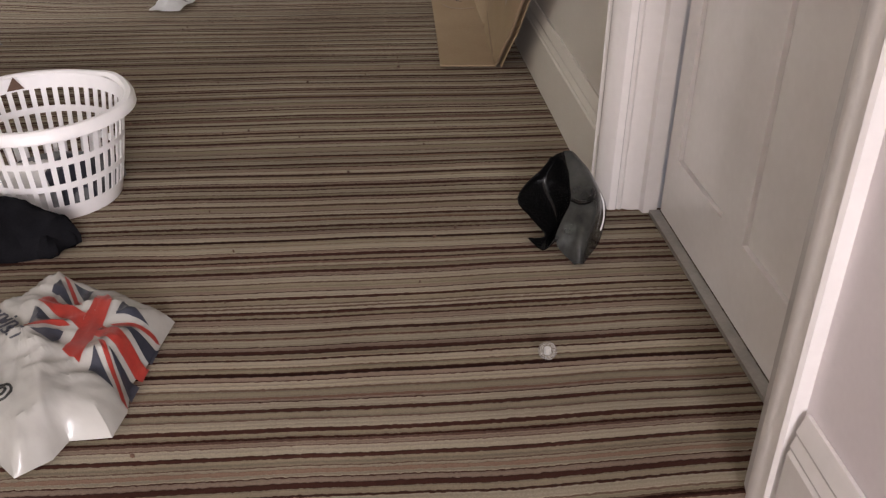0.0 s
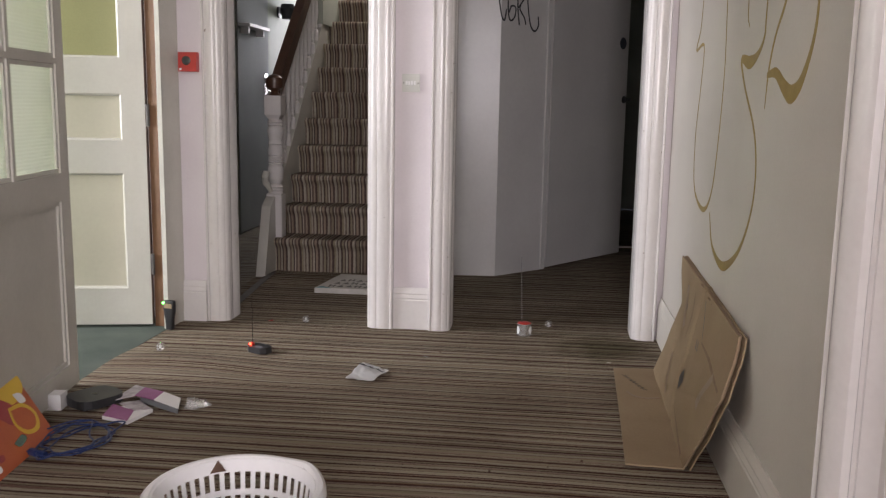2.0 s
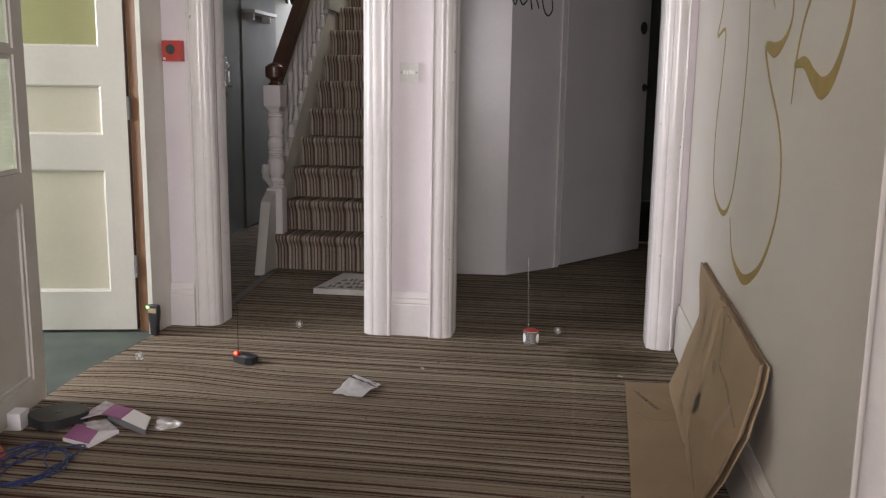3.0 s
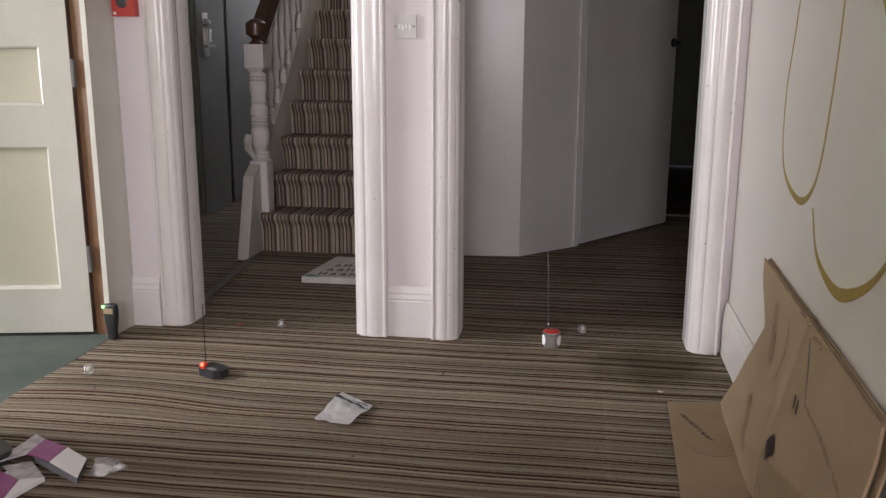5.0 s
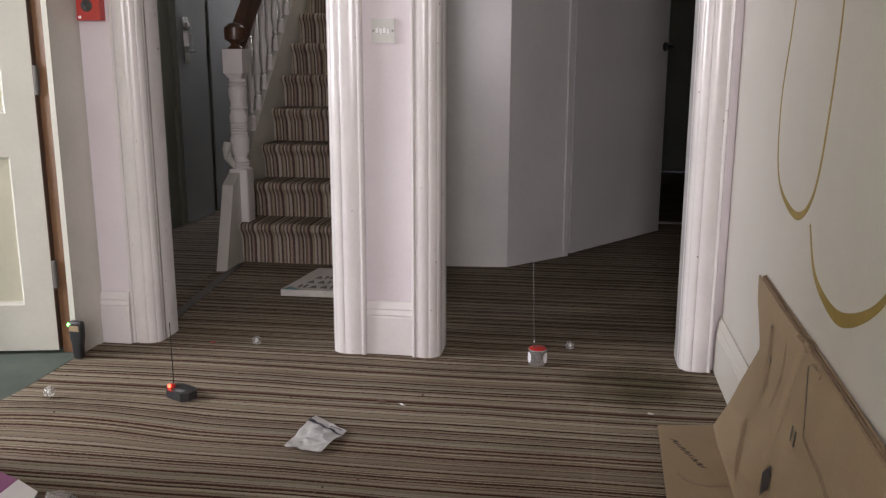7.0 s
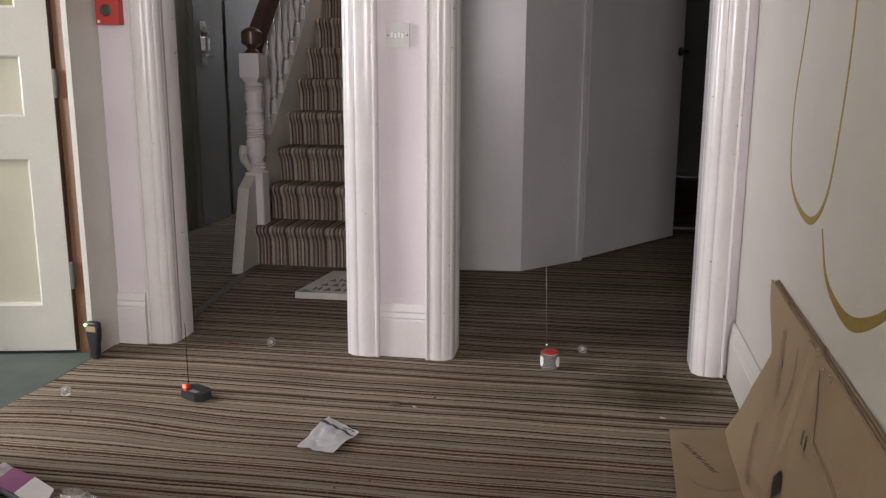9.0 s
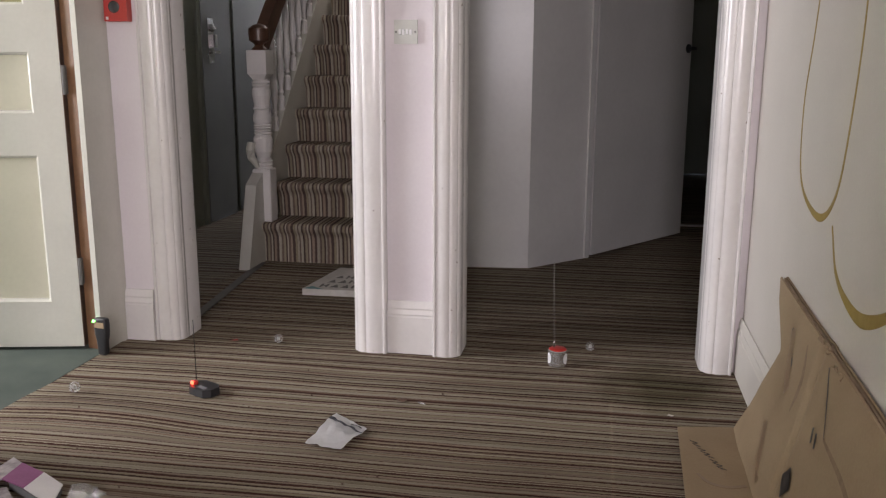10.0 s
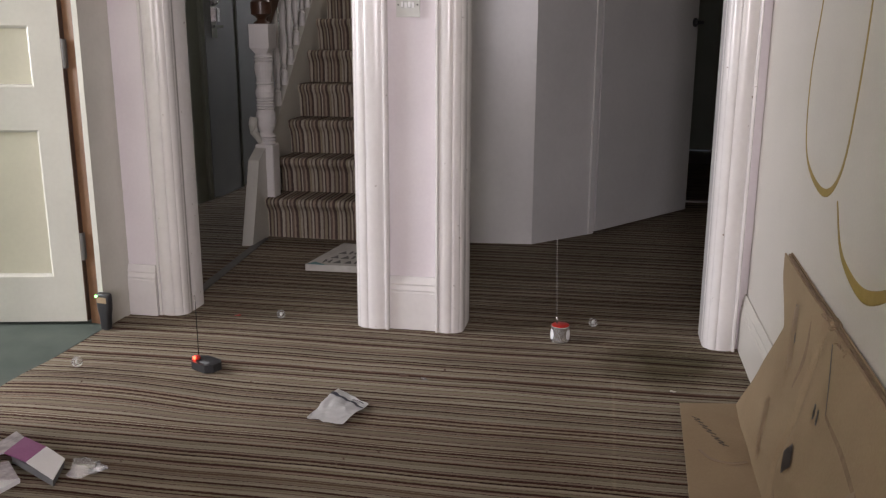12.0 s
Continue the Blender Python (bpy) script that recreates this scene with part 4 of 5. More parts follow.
def pillow(name, lab, cat, m, w, d, h, mat):
    b = B()
    n = 14
    for s in (1, -1):
        g2 = [[b.verts.new((w * (i / n - 0.5), d * (j / n - 0.5), h / 2 + s * h / 2 * (max(0.0, (1 - (2 * i / n - 1) ** 6) * (1 - (2 * j / n - 1) ** 6)) ** 0.5) * (0.85 + 0.25 * noise.noise((i * 0.4, j * 0.4, s))))) for i in range(n + 1)] for j in range(n + 1)]
        for j in range(n):
            for i in range(n):
                b.faces.new((g2[j][i], g2[j][i + 1], g2[j + 1][i + 1], g2[j + 1][i]))
    bmesh.ops.remove_doubles(b, verts=b.verts, dist=0.0006)
    ob = tagged(new(name, mesh_of(name, finish(b, True), mat)), lab, cat)
    ob.matrix_world = m
    return ob


pillow("grey_pad", "flat grey foam pad lying on the carpet", "pad", pose(-0.925, 2.11, 0.003, 0, 0, 12), 0.33, 0.20, 0.022, M_PAD)
cush = pillow("seat_cushion", "off-white fabric cushion with one tuft button", "cushion", pose(-0.940, 2.245, 0.028, 6, 0, 12), 0.34, 0.23, 0.07, M_CUSHION)
b = B()
lathe(b, [(0.008, 0), (0.007, 0.004)], 12, pose(0.0, -0.03, 0.063))
part("button", b, M_EDGE, cush)
b = B()
lathe(b, [(0.034, 0), (0.036, 0.01), (0.036, 0.15), (0.03, 0.185), (0.015, 0.215), (0.0135, 0.26), (0.0155, 0.262), (0.0155, 0.272), (0.012, 0.275)], 24)
bot = thing("glass_bottle", "empty green glass bottle lying on the carpet", "bottle", pose(-1.10, 2.50, 0.039, 0, -90, -32))
part("body", b, M_BOTTLE, bot, smooth=True)
b = B()
lathe(b, [(0.0364, 0.07), (0.0364, 0.115)], 24)
part("label", b, M_SWITCH, bot, "pale paper label")
b = B()
heap(b, 0, 0, 0.15, 0.10, 0.06, 31.4, rough=0.5)
g = tagged(new("grey_sack", mesh_of("grey_sack", finish(b, True), M_GREYCLOTH)), "crumpled grey plastic sack on the carpet", "bag")
g.matrix_world = pose(-0.86, 1.88, 0.002, 0, 0, -20)

# ---- printed carrier bag ----
BAG = [(-0.583, 2.168), (-0.47, 2.108), (-0.362, 2.035), (-0.378, 1.94), (-0.400, 1.865), (-0.392, 1.80), (-0.402, 1.745), (-0.462, 1.742), (-0.475, 1.705), (-0.517, 1.672), (-0.555, 1.71), (-0.61, 1.735), (-0.662, 1.80), (-0.688, 1.93), (-0.668, 2.05), (-0.645, 2.09), (-0.62, 2.13)]


def inside_depth(x, y):
    """Distance from (x, y) to the bag's outline, negative outside."""
    best, odd = 9.0, False
    for (ax, ay), (bx, by) in zip(BAG, BAG[1:] + BAG[:1]):
        t = max(0, min(1, ((x - ax) * (bx - ax) + (y - ay) * (by - ay)) / ((bx - ax) ** 2 + (by - ay) ** 2)))
        best = min(best, math.hypot(x - ax - t * (bx - ax), y - ay - t * (by - ay)))
        if (ay > y) != (by > y) and x < (bx - ax) * (y - ay) / (by - ay) + ax:
            odd = not odd
    return best if odd else -best


def bag_height(x, y):
    d = max(0.0, inside_depth(x, y))
    dome = 0.046 * (1 - math.exp(-d / 0.028))
    ridge = 0.016 * (1 - 2.2 * abs(noise.noise((x * 8 + y * 5, y * 6 - x * 6, 6.0)))) + 0.010 * (1 - 2.5 * abs(noise.noise((x * 17 - y * 11, y * 19 + x * 4, 4.0))))
    fold = ridge + 0.014 * noise.noise((x * 7, y * 7, 2.0)) + 0.004 * abs(noise.noise((x * 44, y * 40, 1.0)))
    return 0.006 + dome + fold * min(1.0, d / 0.03)


bag = thing("carrier_bag", "crumpled white carrier bag printed with a red and navy flag", "carrier bag")
b = B()
cx, cy = -0.575, 1.94
NR = 26
outline = [Vector(p).lerp(Vector(q), k / 7) for p, q in zip(BAG, BAG[1:] + BAG[:1]) for k in range(7)]
rings = []
for j in range(NR):
    f = 1 - j / NR
    rings.append([b.verts.new((cx + (p.x - cx) * f, cy + (p.y - cy) * f, (bag_height(cx + (p.x - cx) * f, cy + (p.y - cy) * f) if j else 0.004))) for p in outline])
for r1, r2 in zip(rings, rings[1:]):
    for i in range(len(outline)):
        b.faces.new((r1[i], r1[(i + 1) % len(outline)], r2[(i + 1) % len(outline)], r2[i]))
tip = b.verts.new((cx, cy, bag_height(cx, cy)))
for i in range(len(outline)):
    b.faces.new((rings[-1][i], rings[-1][(i + 1) % len(outline)], tip))
b.faces.new(rings[0][::-1])
part("sheet", b, M_BAG, bag, smooth=True)
FA, FB, FC, FD = Vector((-0.558, 2.109)), Vector((-0.370, 1.960)), Vector((-0.391, 1.802)), Vector((-0.578, 1.945))


def flag_patch(b, quad, n=12, lift=0.0022):
    """A print on the bag: four (u, v) corners of the flag, draped over the plastic."""
    g2 = []
    for j in range(n + 1):
        row = []
        for i in range(n + 1):
            s, t = i / n, j / n
            u, v = (((1 - s) * (1 - t) * quad[0][k] + s * (1 - t) * quad[1][k] + s * t * quad[2][k] + (1 - s) * t * quad[3][k]) for k in (0, 1))
            p = FA * (1 - u) * (1 - v) + FB * u * (1 - v) + FC * u * v + FD * (1 - u) * v
            row.append(b.verts.new((p.x, p.y, bag_height(p.x, p.y) + lift)))
        g2.append(row)
    for j in range(n):
        for i in range(n):
            b.faces.new((g2[j][i], g2[j][i + 1], g2[j + 1][i + 1], g2[j + 1][i]))


for q in (((.42, 0), (.58, 0), (.58, 1), (.42, 1)), ((0, .4), (.42, .4), (.42, .6), (0, .6)), ((.58, .4), (1, .4), (1, .6), (.58, .6))):
    b = B()
    flag_patch(b, q)
    part("red_bar", b, M_REDINK, bag, "red printed bar", smooth=True)
for sx in (0, 1):
    for sy in (0, 1):
        def m_(u, v):
            return (1 - u if sx else u, 1 - v if sy else v)
        for q, nm, mt in ((((.1, 0), (.34, 0), (.34, .22), (.33, .21)), "navy_triangle", M_NAVY), (((0, .09), (0, .32), (.24, .32), (.23, .31)), "navy_triangle", M_NAVY), (((0, 0), (.05, 0), (.36, .34), (.28, .34)), "red_stripe", M_REDINK)):
            b = B()
            flag_patch(b, [m_(*c) for c in q], 8, 0.0026)
            part(nm, b, mt, bag, smooth=True)
for k, (txt, px, py) in enumerate((("oning", -0.650, 1.990), ("tish", -0.625, 1.948))):
    cu = bpy.data.curves.new("lettering", "FONT")
    cu.body, cu.size, cu.extrude = txt, 0.044, 0.0006
    tmp = bpy.data.objects.new("lettering", cu)
    me = bpy.data.meshes.new_from_object(tmp)
    bpy.data.objects.remove(tmp)
    ca, sa = math.cos(radians(-44)), math.sin(radians(-44))
    for v in me.vertices:
        x, y = px + ca * v.co.x - sa * v.co.y, py + sa * v.co.x + ca * v.co.y
        v.co = (x, y, 0.5 * bag_height(px, py) + 0.5 * bag_height(px + 0.06, py - 0.06) + 0.010 + v.co.z)
    me.materials.append(M_NAVY)
    ob = new("lettering", me)
    ob.parent = bag
    ob["label"] = "dark printed letters"
b = B()
for r in (0.017, 0.009):
    pts = [(-0.563 + r * math.cos(t / 16 * tau_), 1.79 + r * math.sin(t / 16 * tau_)) for t in range(17)]
    tube(b, [(x, y, bag_height(x, y) + 0.001) for x, y in pts], 0.0022, 5)
part("round_logo", b, M_GREYBOOT, bag, "grey printed round logo")

# ---- torn black boot beside the door ----
boot = thing("torn_boot", "torn shiny black boot shell with a grey scuffed outside", "boot", pose(0.002, -0.020, 0))


def curved_sheet(b, rows, thick, n=7, crumple=0.003):
    """A thin leather sheet through a net of control places, with a slight crumple."""
    across = [spline(r, n) for r in rows]
    down = [spline([r[i] for r in across], n) for i in range(len(across[0]))]
    g2 = [[b.verts.new(p + Vector((noise.noise(p * 22), noise.noise(p * 22 + Vector((5, 0, 0))), noise.noise(p * 22 + Vector((0, 7, 0))))) * crumple) for p in col] for col in down]
    for c1, c2 in zip(g2, g2[1:]):
        for i in range(len(c1) - 1):
            b.faces.new((c1[i], c1[i + 1], c2[i + 1], c2[i]))
    for v in b.verts:
        v.co.z = max(v.co.z, 0.005)
    bmesh.ops.recalc_face_normals(b, faces=b.faces)
    bmesh.ops.solidify(b, geom=b.faces[:], thickness=thick)


b = B()
curved_sheet(b, [[(0.359, 2.413, 0.130), (0.374, 2.412, 0.142), (0.386, 2.402, 0.150)],
                 [(0.283, 2.353, 0.070), (0.352, 2.425, 0.072), (0.394, 2.365, 0.108)],
                 [(0.330, 2.285, 0.026), (0.372, 2.350, 0.026), (0.384, 2.290, 0.088)],
                 [(0.293, 2.262, 0.026), (0.322, 2.248, 0.006), (0.352, 2.252, 0.030)]], 0.003)
part("inner_lining", b, M_BLACKGLOSS, boot, "shiny black torn leather lining", smooth=True)
b = B()
curved_sheet(b, [[(0.384, 2.401, 0.152), (0.400, 2.402, 0.148), (0.411, 2.396, 0.140)],
                 [(0.389, 2.356, 0.112), (0.420, 2.345, 0.130), (0.441, 2.374, 0.100)],
                 [(0.380, 2.286, 0.090), (0.428, 2.282, 0.098), (0.466, 2.350, 0.050)],
                 [(0.346, 2.250, 0.030), (0.398, 2.226, 0.058), (0.448, 2.290, 0.010)],
                 [(0.372, 2.188, 0.006), (0.377, 2.184, 0.010), (0.386, 2.190, 0.006)]], 0.003)
part("outer_shell", b, M_GREYBOOT, boot, "scuffed grey outer shell", smooth=True)
b = B()
# Black tube stands for shade in the slit under the overlapping flap.
tube(b, spline([(0.383, 2.290, 0.096), (0.396, 2.272, 0.098), (0.414, 2.272, 0.103), (0.424, 2.292, 0.108), (0.424, 2.312, 0.112)], 5), 0.005, 8)
part("torn_fold", b, M_BLACKGLOSS, boot, "black tube standing for the shaded slit in the leather", smooth=True)
b = B()
tube(b, spline([(0.445, 2.318, 0.094), (0.452, 2.308, 0.076), (0.450, 2.288, 0.052), (0.440, 2.268, 0.036)], 5), 0.0016, 6)
part("welt_stitching", b, M_PLASTIC, boot, "pale line of stitching")

# ---- flattened cardboard box ----
card = thing("cardboard_box", "flattened brown cardboard box leaning on the wall with marker writing", "box")


def board(b, pts, thick, nrm):
    n = Vector(nrm).normalized() * thick
    a = [b.verts.new(Vector(p)) for p in pts]
    c = [b.verts.new(Vector(p) + n) for p in pts]
    b.faces.new(a)
    b.faces.new(c[::-1])
    for i in range(len(pts)):
        b.faces.new((a[i], c[i], c[(i + 1) % len(pts)], a[(i + 1) % len(pts)]))


def lean(y, z, h=0.0):
    """A place on the leaning board; h lifts it towards the room."""
    fold = -0.006 * max(0.0, 1 - abs(y - 3.735 + 0.1 * (z - 0.3)) / 0.03) + 0.012 * max(0.0, 1 - abs(z - 0.16 + 0.25 * (y - 3.6)) / 0.12)
    return (0.380 + 0.040 * (y - 3.353) + (0.200 - 0.085 * (y - 3.353)) * z + 0.003 * noise.noise((y * 5, z * 9, 0.7)) - fold - h, y, z + 0.006)


def table(v, rows):
    for (v0, y0), (v1, y1) in zip(rows, rows[1:]):
        if v <= v1:
            return y0 + (y1 - y0) * (v - v0) / (v1 - v0)
    return rows[-1][1]


def lean_sheet(b, h, inset, n=120, m=56, thick=0.0045):
    """One layer of the box: its outline narrows and widens with height."""
    far = [(0, 4.365), (0.36, 4.20), (0.70, 4.055), (0.9, 4.185), (1, 4.225)]
    near = [(0, 3.350), (0.65, 3.105), (1, 3.165)]
    lay = []
    for dh in (0.0, -thick):
        g2 = []
        for j in range(m + 1):
            v = j / m
            yn, yf = table(v, near) + inset, table(v, far) - inset * 0.4
            g2.append([b.verts.new(lean(yn + (yf - yn) * i / n, v * (0.455 + 0.045 * i / n), h + dh)) for i in range(n + 1)])
        lay.append(g2)
    p, q = lay
    for j in range(m):
        for i in range(n):
            b.faces.new((p[j][i], p[j][i + 1], p[j + 1][i + 1], p[j + 1][i]))
            b.faces.new((q[j][i + 1], q[j][i], q[j + 1][i], q[j + 1][i + 1]))
        for i, s2 in ((0, 1), (n, -1)):
            b.faces.new((p[j][i], q[j][i], q[j + 1][i], p[j + 1][i]))
    for i in range(n):
        for j in (0, m):
            b.faces.new((p[j][i], q[j][i], q[j][i + 1], p[j][i + 1]))


# Back layer takes the darker card colour as shade in the gap.
for nm, mt, lab, h, ins in (("leaning_panel", M_CARD, "creased leaning panel", 0.0, 0.0), ("back_panel", M_CARDIN, "second layer behind, coloured dark as shade", -0.0085, 0.016), ("outer_panel", M_CARD, "outer layer against the wall", -0.0165, -0.012)):
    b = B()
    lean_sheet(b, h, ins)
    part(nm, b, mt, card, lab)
b = B()
board(b, [(0.212, 3.350, 0.012), (0.383, 3.350, 0.008), (0.402, 3.85, 0.009), (0.424, 4.368, 0.010), (0.246, 4.312, 0.022), (0.232, 3.85, 0.012)], 0.005, (0, 0, -1))
part("floor_flap", b, M_CARD, card, "flap lying on the carpet")
b = B()
sp = [lean(3.18 + 1.02 * i / 90, 0.452 + 0.046 * i / 90 + 0.006 * noise.noise((i * 0.7, 0, 0)), -0.0065) for i in range(91)]
tube(b, sp, [0.0022 + 0.0016 * abs(noise.noise((i * 1.3, 4, 0))) for i in range(91)], 5)
part("crushed_edge", b, M_CARDIN, card, "torn corrugated top edge")


def on_lean(y, z, h):
    return lean(y, z, h * 0.15 + 0.0008)


def on_flap(y, x, h):
    return (x, y, 0.0125 + h + 0.012 * max(0, (y - 3.9) / 0.4) * max(0.0, (0.40 - x) / 0.16))


b = B()
stroke(b, [(3.98, 0.43, 1), (3.93, 0.34, 1), (3.90, 0.30, 1)], on_lean, 0.045)
part("tape_mark", b, M_TAPE, card, "torn brown tape marks")
b = B()
stroke(b, [(4.02, 0.17, 1), (3.97, 0.10, 1), (3.93, 0.05, 1)], on_lean, 0.045)
part("tape_mark", b, M_TAPE, card)
b = B()
stroke(b, [(3.27, 0.31, 1), (3.32, 0.25, 1), (3.37, 0.19, 1)], on_lean, 0.032)
part("tape_mark", b, M_TAPE, card)
b = B()
# Black stroke stands for the shade inside a slit; nothing is cut.
stroke(b, [(3.645, 0.452, .5), (3.60, 0.40, .6), (3.55, 0.335, .3)], on_lean, 0.010)
part("printed_marks", b, M_INK, card, "dark slit drawn as a black line")
for pts, w in (([(3.55, 0.335, .6), (3.42, 0.325, 1), (3.16, 0.30, .7)], 0.012), ([(3.74, 0.075, .5), (3.60, 0.035, 1), (3.43, 0.012, 1)], 0.014), ([(3.83, 0.44, .4), (3.80, 0.36, 1), (3.83, 0.28, .4)], 0.022)):
    b = B()
    stroke(b, pts, on_lean, w, 0.0006)
    part("crease", b, M_CARDIN, card, "darker crease line", smooth=True)
rng = random.Random(5)
for k in range(9):
    b = B()
    y = 3.74 - 0.024 * k
    tube(b, [lean(y + rng.uniform(-.015, .015), 0.480 - 0.0018 * k + rng.uniform(-.012, .006), rng.uniform(-.006, .005)) for _ in range(3)], [0.0015, rng.uniform(0.003, 0.0055), 0.0015], 5)
    part("torn_shred", b, M_CARD if k % 2 else M_CARDIN, card, "torn shred of corrugated card")
b = B()
stroke(b, [(3.99, 0.43, 1), (3.96, 0.405, 1), (3.97, 0.39, 1)], on_lean, 0.011)
part("printed_marks", b, M_INK, card)
b = B()
stroke(b, [(3.93, 0.375, 1), (3.91, 0.36, 1)], on_lean, 0.011)
part("printed_marks", b, M_INK, card)
b = B()
stroke(b, [(3.632, 0.325, 1), (3.622, 0.295, 1)], on_lean, 0.011)
part("printed_marks", b, M_INK, card)
b = B()
stroke(b, [(3.602, 0.325, 1), (3.592, 0.295, 1)], on_lean, 0.011)
part("printed_marks", b, M_INK, card)
b = B()
# Flat black face paints the dark inside of the hole.
vs = [b.verts.new(lean(y, z, 0.004)) for y, z in ((3.672, 0.215), (3.632, 0.180), (3.672, 0.142), (3.710, 0.178))]
b.faces.new(vs)
part("diamond_hole", b, M_INK, card, "black patch drawn for a diamond-shaped cut")
b = B()
for k in range(8):
    u, x = 4.225 - 0.021 * k, 0.284 + 0.0085 * k
    jit = 0.006 * noise.noise((k * 1.3, 0, 0))
    stroke(b, [(u + jit, x - 0.011, 1), (u - 0.012, x + 0.010 + jit, 1)], on_flap, 0.0017)
    if k % 3 != 1:
        stroke(b, [(u - 0.012, x + 0.010 + jit, 1), (u - 0.018, x - 0.006, 1)], on_flap, 0.0017)
    else:
        stroke(b, [(u - 0.004, x, 1), (u - 0.016, x - 0.004, 1)], on_flap, 0.0017)
part("marker_writing", b, M_INK, card, "scrawled marker writing")
b = B()
stroke(b, [(4.03, 0.275, .6), (3.985, 0.30, 1), (3.97, 0.345, 1.1), (3.985, 0.39, 1)], on_flap, 0.014)
part("tape_scrap", b, M_TAPE, card)

# ---- painting, router, packets and cable by the glazed door ----
art = thing("painting", "unframed bright orange and yellow painted canvas leaning on the door", "painting", pose(-1.528, 2.885, 0.0) @ pose(0, 0, 0, 0, 0, 97.5) @ pose(0, 0, 0, -32, 0, 0) @ Matrix.Diagonal((1, 1, 0.76, 1)))
AW, AH = 0.46, 0.315
b = B()
box(b, 0, AW, 0, 0.02, 0, AH)
part("canvas", b, M_ORANGE, art, bevel=0.003)


def art_shape(pts, mat, label, level):
    b = B()
    sp = spline([(x, z, 0) for x, z in pts + pts[:1]], 5)[:-1]
    vs = [b.verts.new((p.x, -0.0006 * level, p.y)) for p in sp]
    b.faces.new(vs)
    part("painted_shape", b, mat, art, label)


art_shape([(0.23, 0.255), (0.33, 0.310), (0.455, 0.311), (0.457, 0.235), (0.36, 0.20)], M_YELLOW, "yellow corner", 1)
art_shape([(0.10, 0.255), (0.2, 0.295), (0.31, 0.25), (0.36, 0.17), (0.30, 0.13), (0.24, 0.20), (0.16, 0.21)], M_CRIMSON, "crimson arc", 2)
art_shape([(0.32, 0.20), (0.40, 0.185), (0.435, 0.12), (0.40, 0.06), (0.33, 0.07), (0.30, 0.13)], M_YELLOW, "yellow ring", 3)
art_shape([(0.325, 0.185), (0.39, 0.17), (0.42, 0.12), (0.39, 0.078), (0.34, 0.085), (0.312, 0.13)], M_ORANGE, "orange disc", 4)
art_shape([(0.38, 0.235), (0.42, 0.225), (0.425, 0.185), (0.39, 0.19)], M_PAPER, "white patch", 5)
art_shape([(0.06, 0.23), (0.10, 0.255), (0.15, 0.235), (0.155, 0.19), (0.10, 0.165), (0.055, 0.185)], M_PAPER, "white cloud", 5)
art_shape([(0.11, 0.15), (0.17, 0.155), (0.18, 0.11), (0.13, 0.10)], M_TEAL, "teal patch", 6)
for r in range(5):
    for c in range(4):
        if (r + c) % 2 == 0:
            x, z = 0.03 + c * 0.033 + r * 0.008, 0.02 + r * 0.027
            art_shape([(x, z), (x + 0.028, z + 0.002), (x + 0.03, z + 0.024), (x + 0.002, z + 0.022)], M_PAPER if r % 2 == 0 else M_CRIMSON, "checker patch", 3)
art_shape([(0.24, 0.075), (0.30, 0.085), (0.31, 0.06), (0.26, 0.05)], M_BOTTLE, "green leaf", 6)

rou = thing("router", "black plastic router lying flat on the carpet", "router", pose(-1.602, 3.622, 0.002, 0, 0, 58))
b = B()
pts = [(0.085 * math.copysign(abs(math.cos(a)) ** 0.6, math.cos(a)), 0.075 * math.copysign(abs(math.sin(a)) ** 0.6, math.sin(a))) for a in [tau_ * k / 28 for k in range(28)]]
prism(b, pts, 0.006, 0.036)
part("case", b, M_BLACKPL, rou, bevel=0.008, segments=2)
b = B()
lathe(b, [(0.012, 0.0362), (0.011, 0.0372)], 18)
part("badge", b, M_GREYBOOT, rou, "small grey round badge")
for sx in (-1, 1):
    b = B()
    box(b, sx * 0.06 - 0.008, sx * 0.06 + 0.008, -0.05, 0.05, 0, 0.0065)
    part("foot", b, M_BLACKPL, rou)
plug = thing("mains_adapter", "white plastic mains adapter lying beside the router", "adapter", pose(-1.713, 3.560, 0.001, 0, 0, 8))
b = B()
box(b, -0.03, 0.03, -0.03, 0.03, 0, 0.055)
part("case", b, M_PLASTIC, plug, bevel=0.006, segments=2)
for dx in (-0.012, 0.012):
    b = B()
    box(b, dx - 0.003, dx + 0.003, 0.03, 0.046, 0.02, 0.027)
    part("pin", b, M_CHROME, plug)

cab = thing("network_cable", "loose coils of blue network cable on the carpet", "cable")
rng = random.Random(11)
pts = []
for k in range(64):
    a = k * 0.55 + 0.8 * noise.noise((k * 0.21, 3.0, 0))
    rr = 0.085 + 0.06 * noise.noise((k * 0.16, 0.0, 5.0)) + 0.015 * math.sin(k * 1.9)
    pts.append((-1.475 + 1.05 * rr * math.cos(a) + 0.05 * noise.noise((k * 0.09, 8.0, 0)), 3.27 + 1.5 * rr * math.sin(a) + 0.06 * noise.noise((k * 0.12, 1.0, 7.0)), 0.006 + 0.014 * (0.5 + 0.5 * math.sin(k * 0.7)) + 0.0001 * k))
b = B()
tube(b, spline(pts, 3), 0.0027, 6)
part("cable", b, M_BLUE, cab, smooth=True)
b = B()
tube(b, [(-1.56, 3.16, 0.012), (-1.53, 3.14, 0.016), (-1.50, 3.135, 0.014)], 0.012, 8)
part("tie", b, M_BLUE, cab)


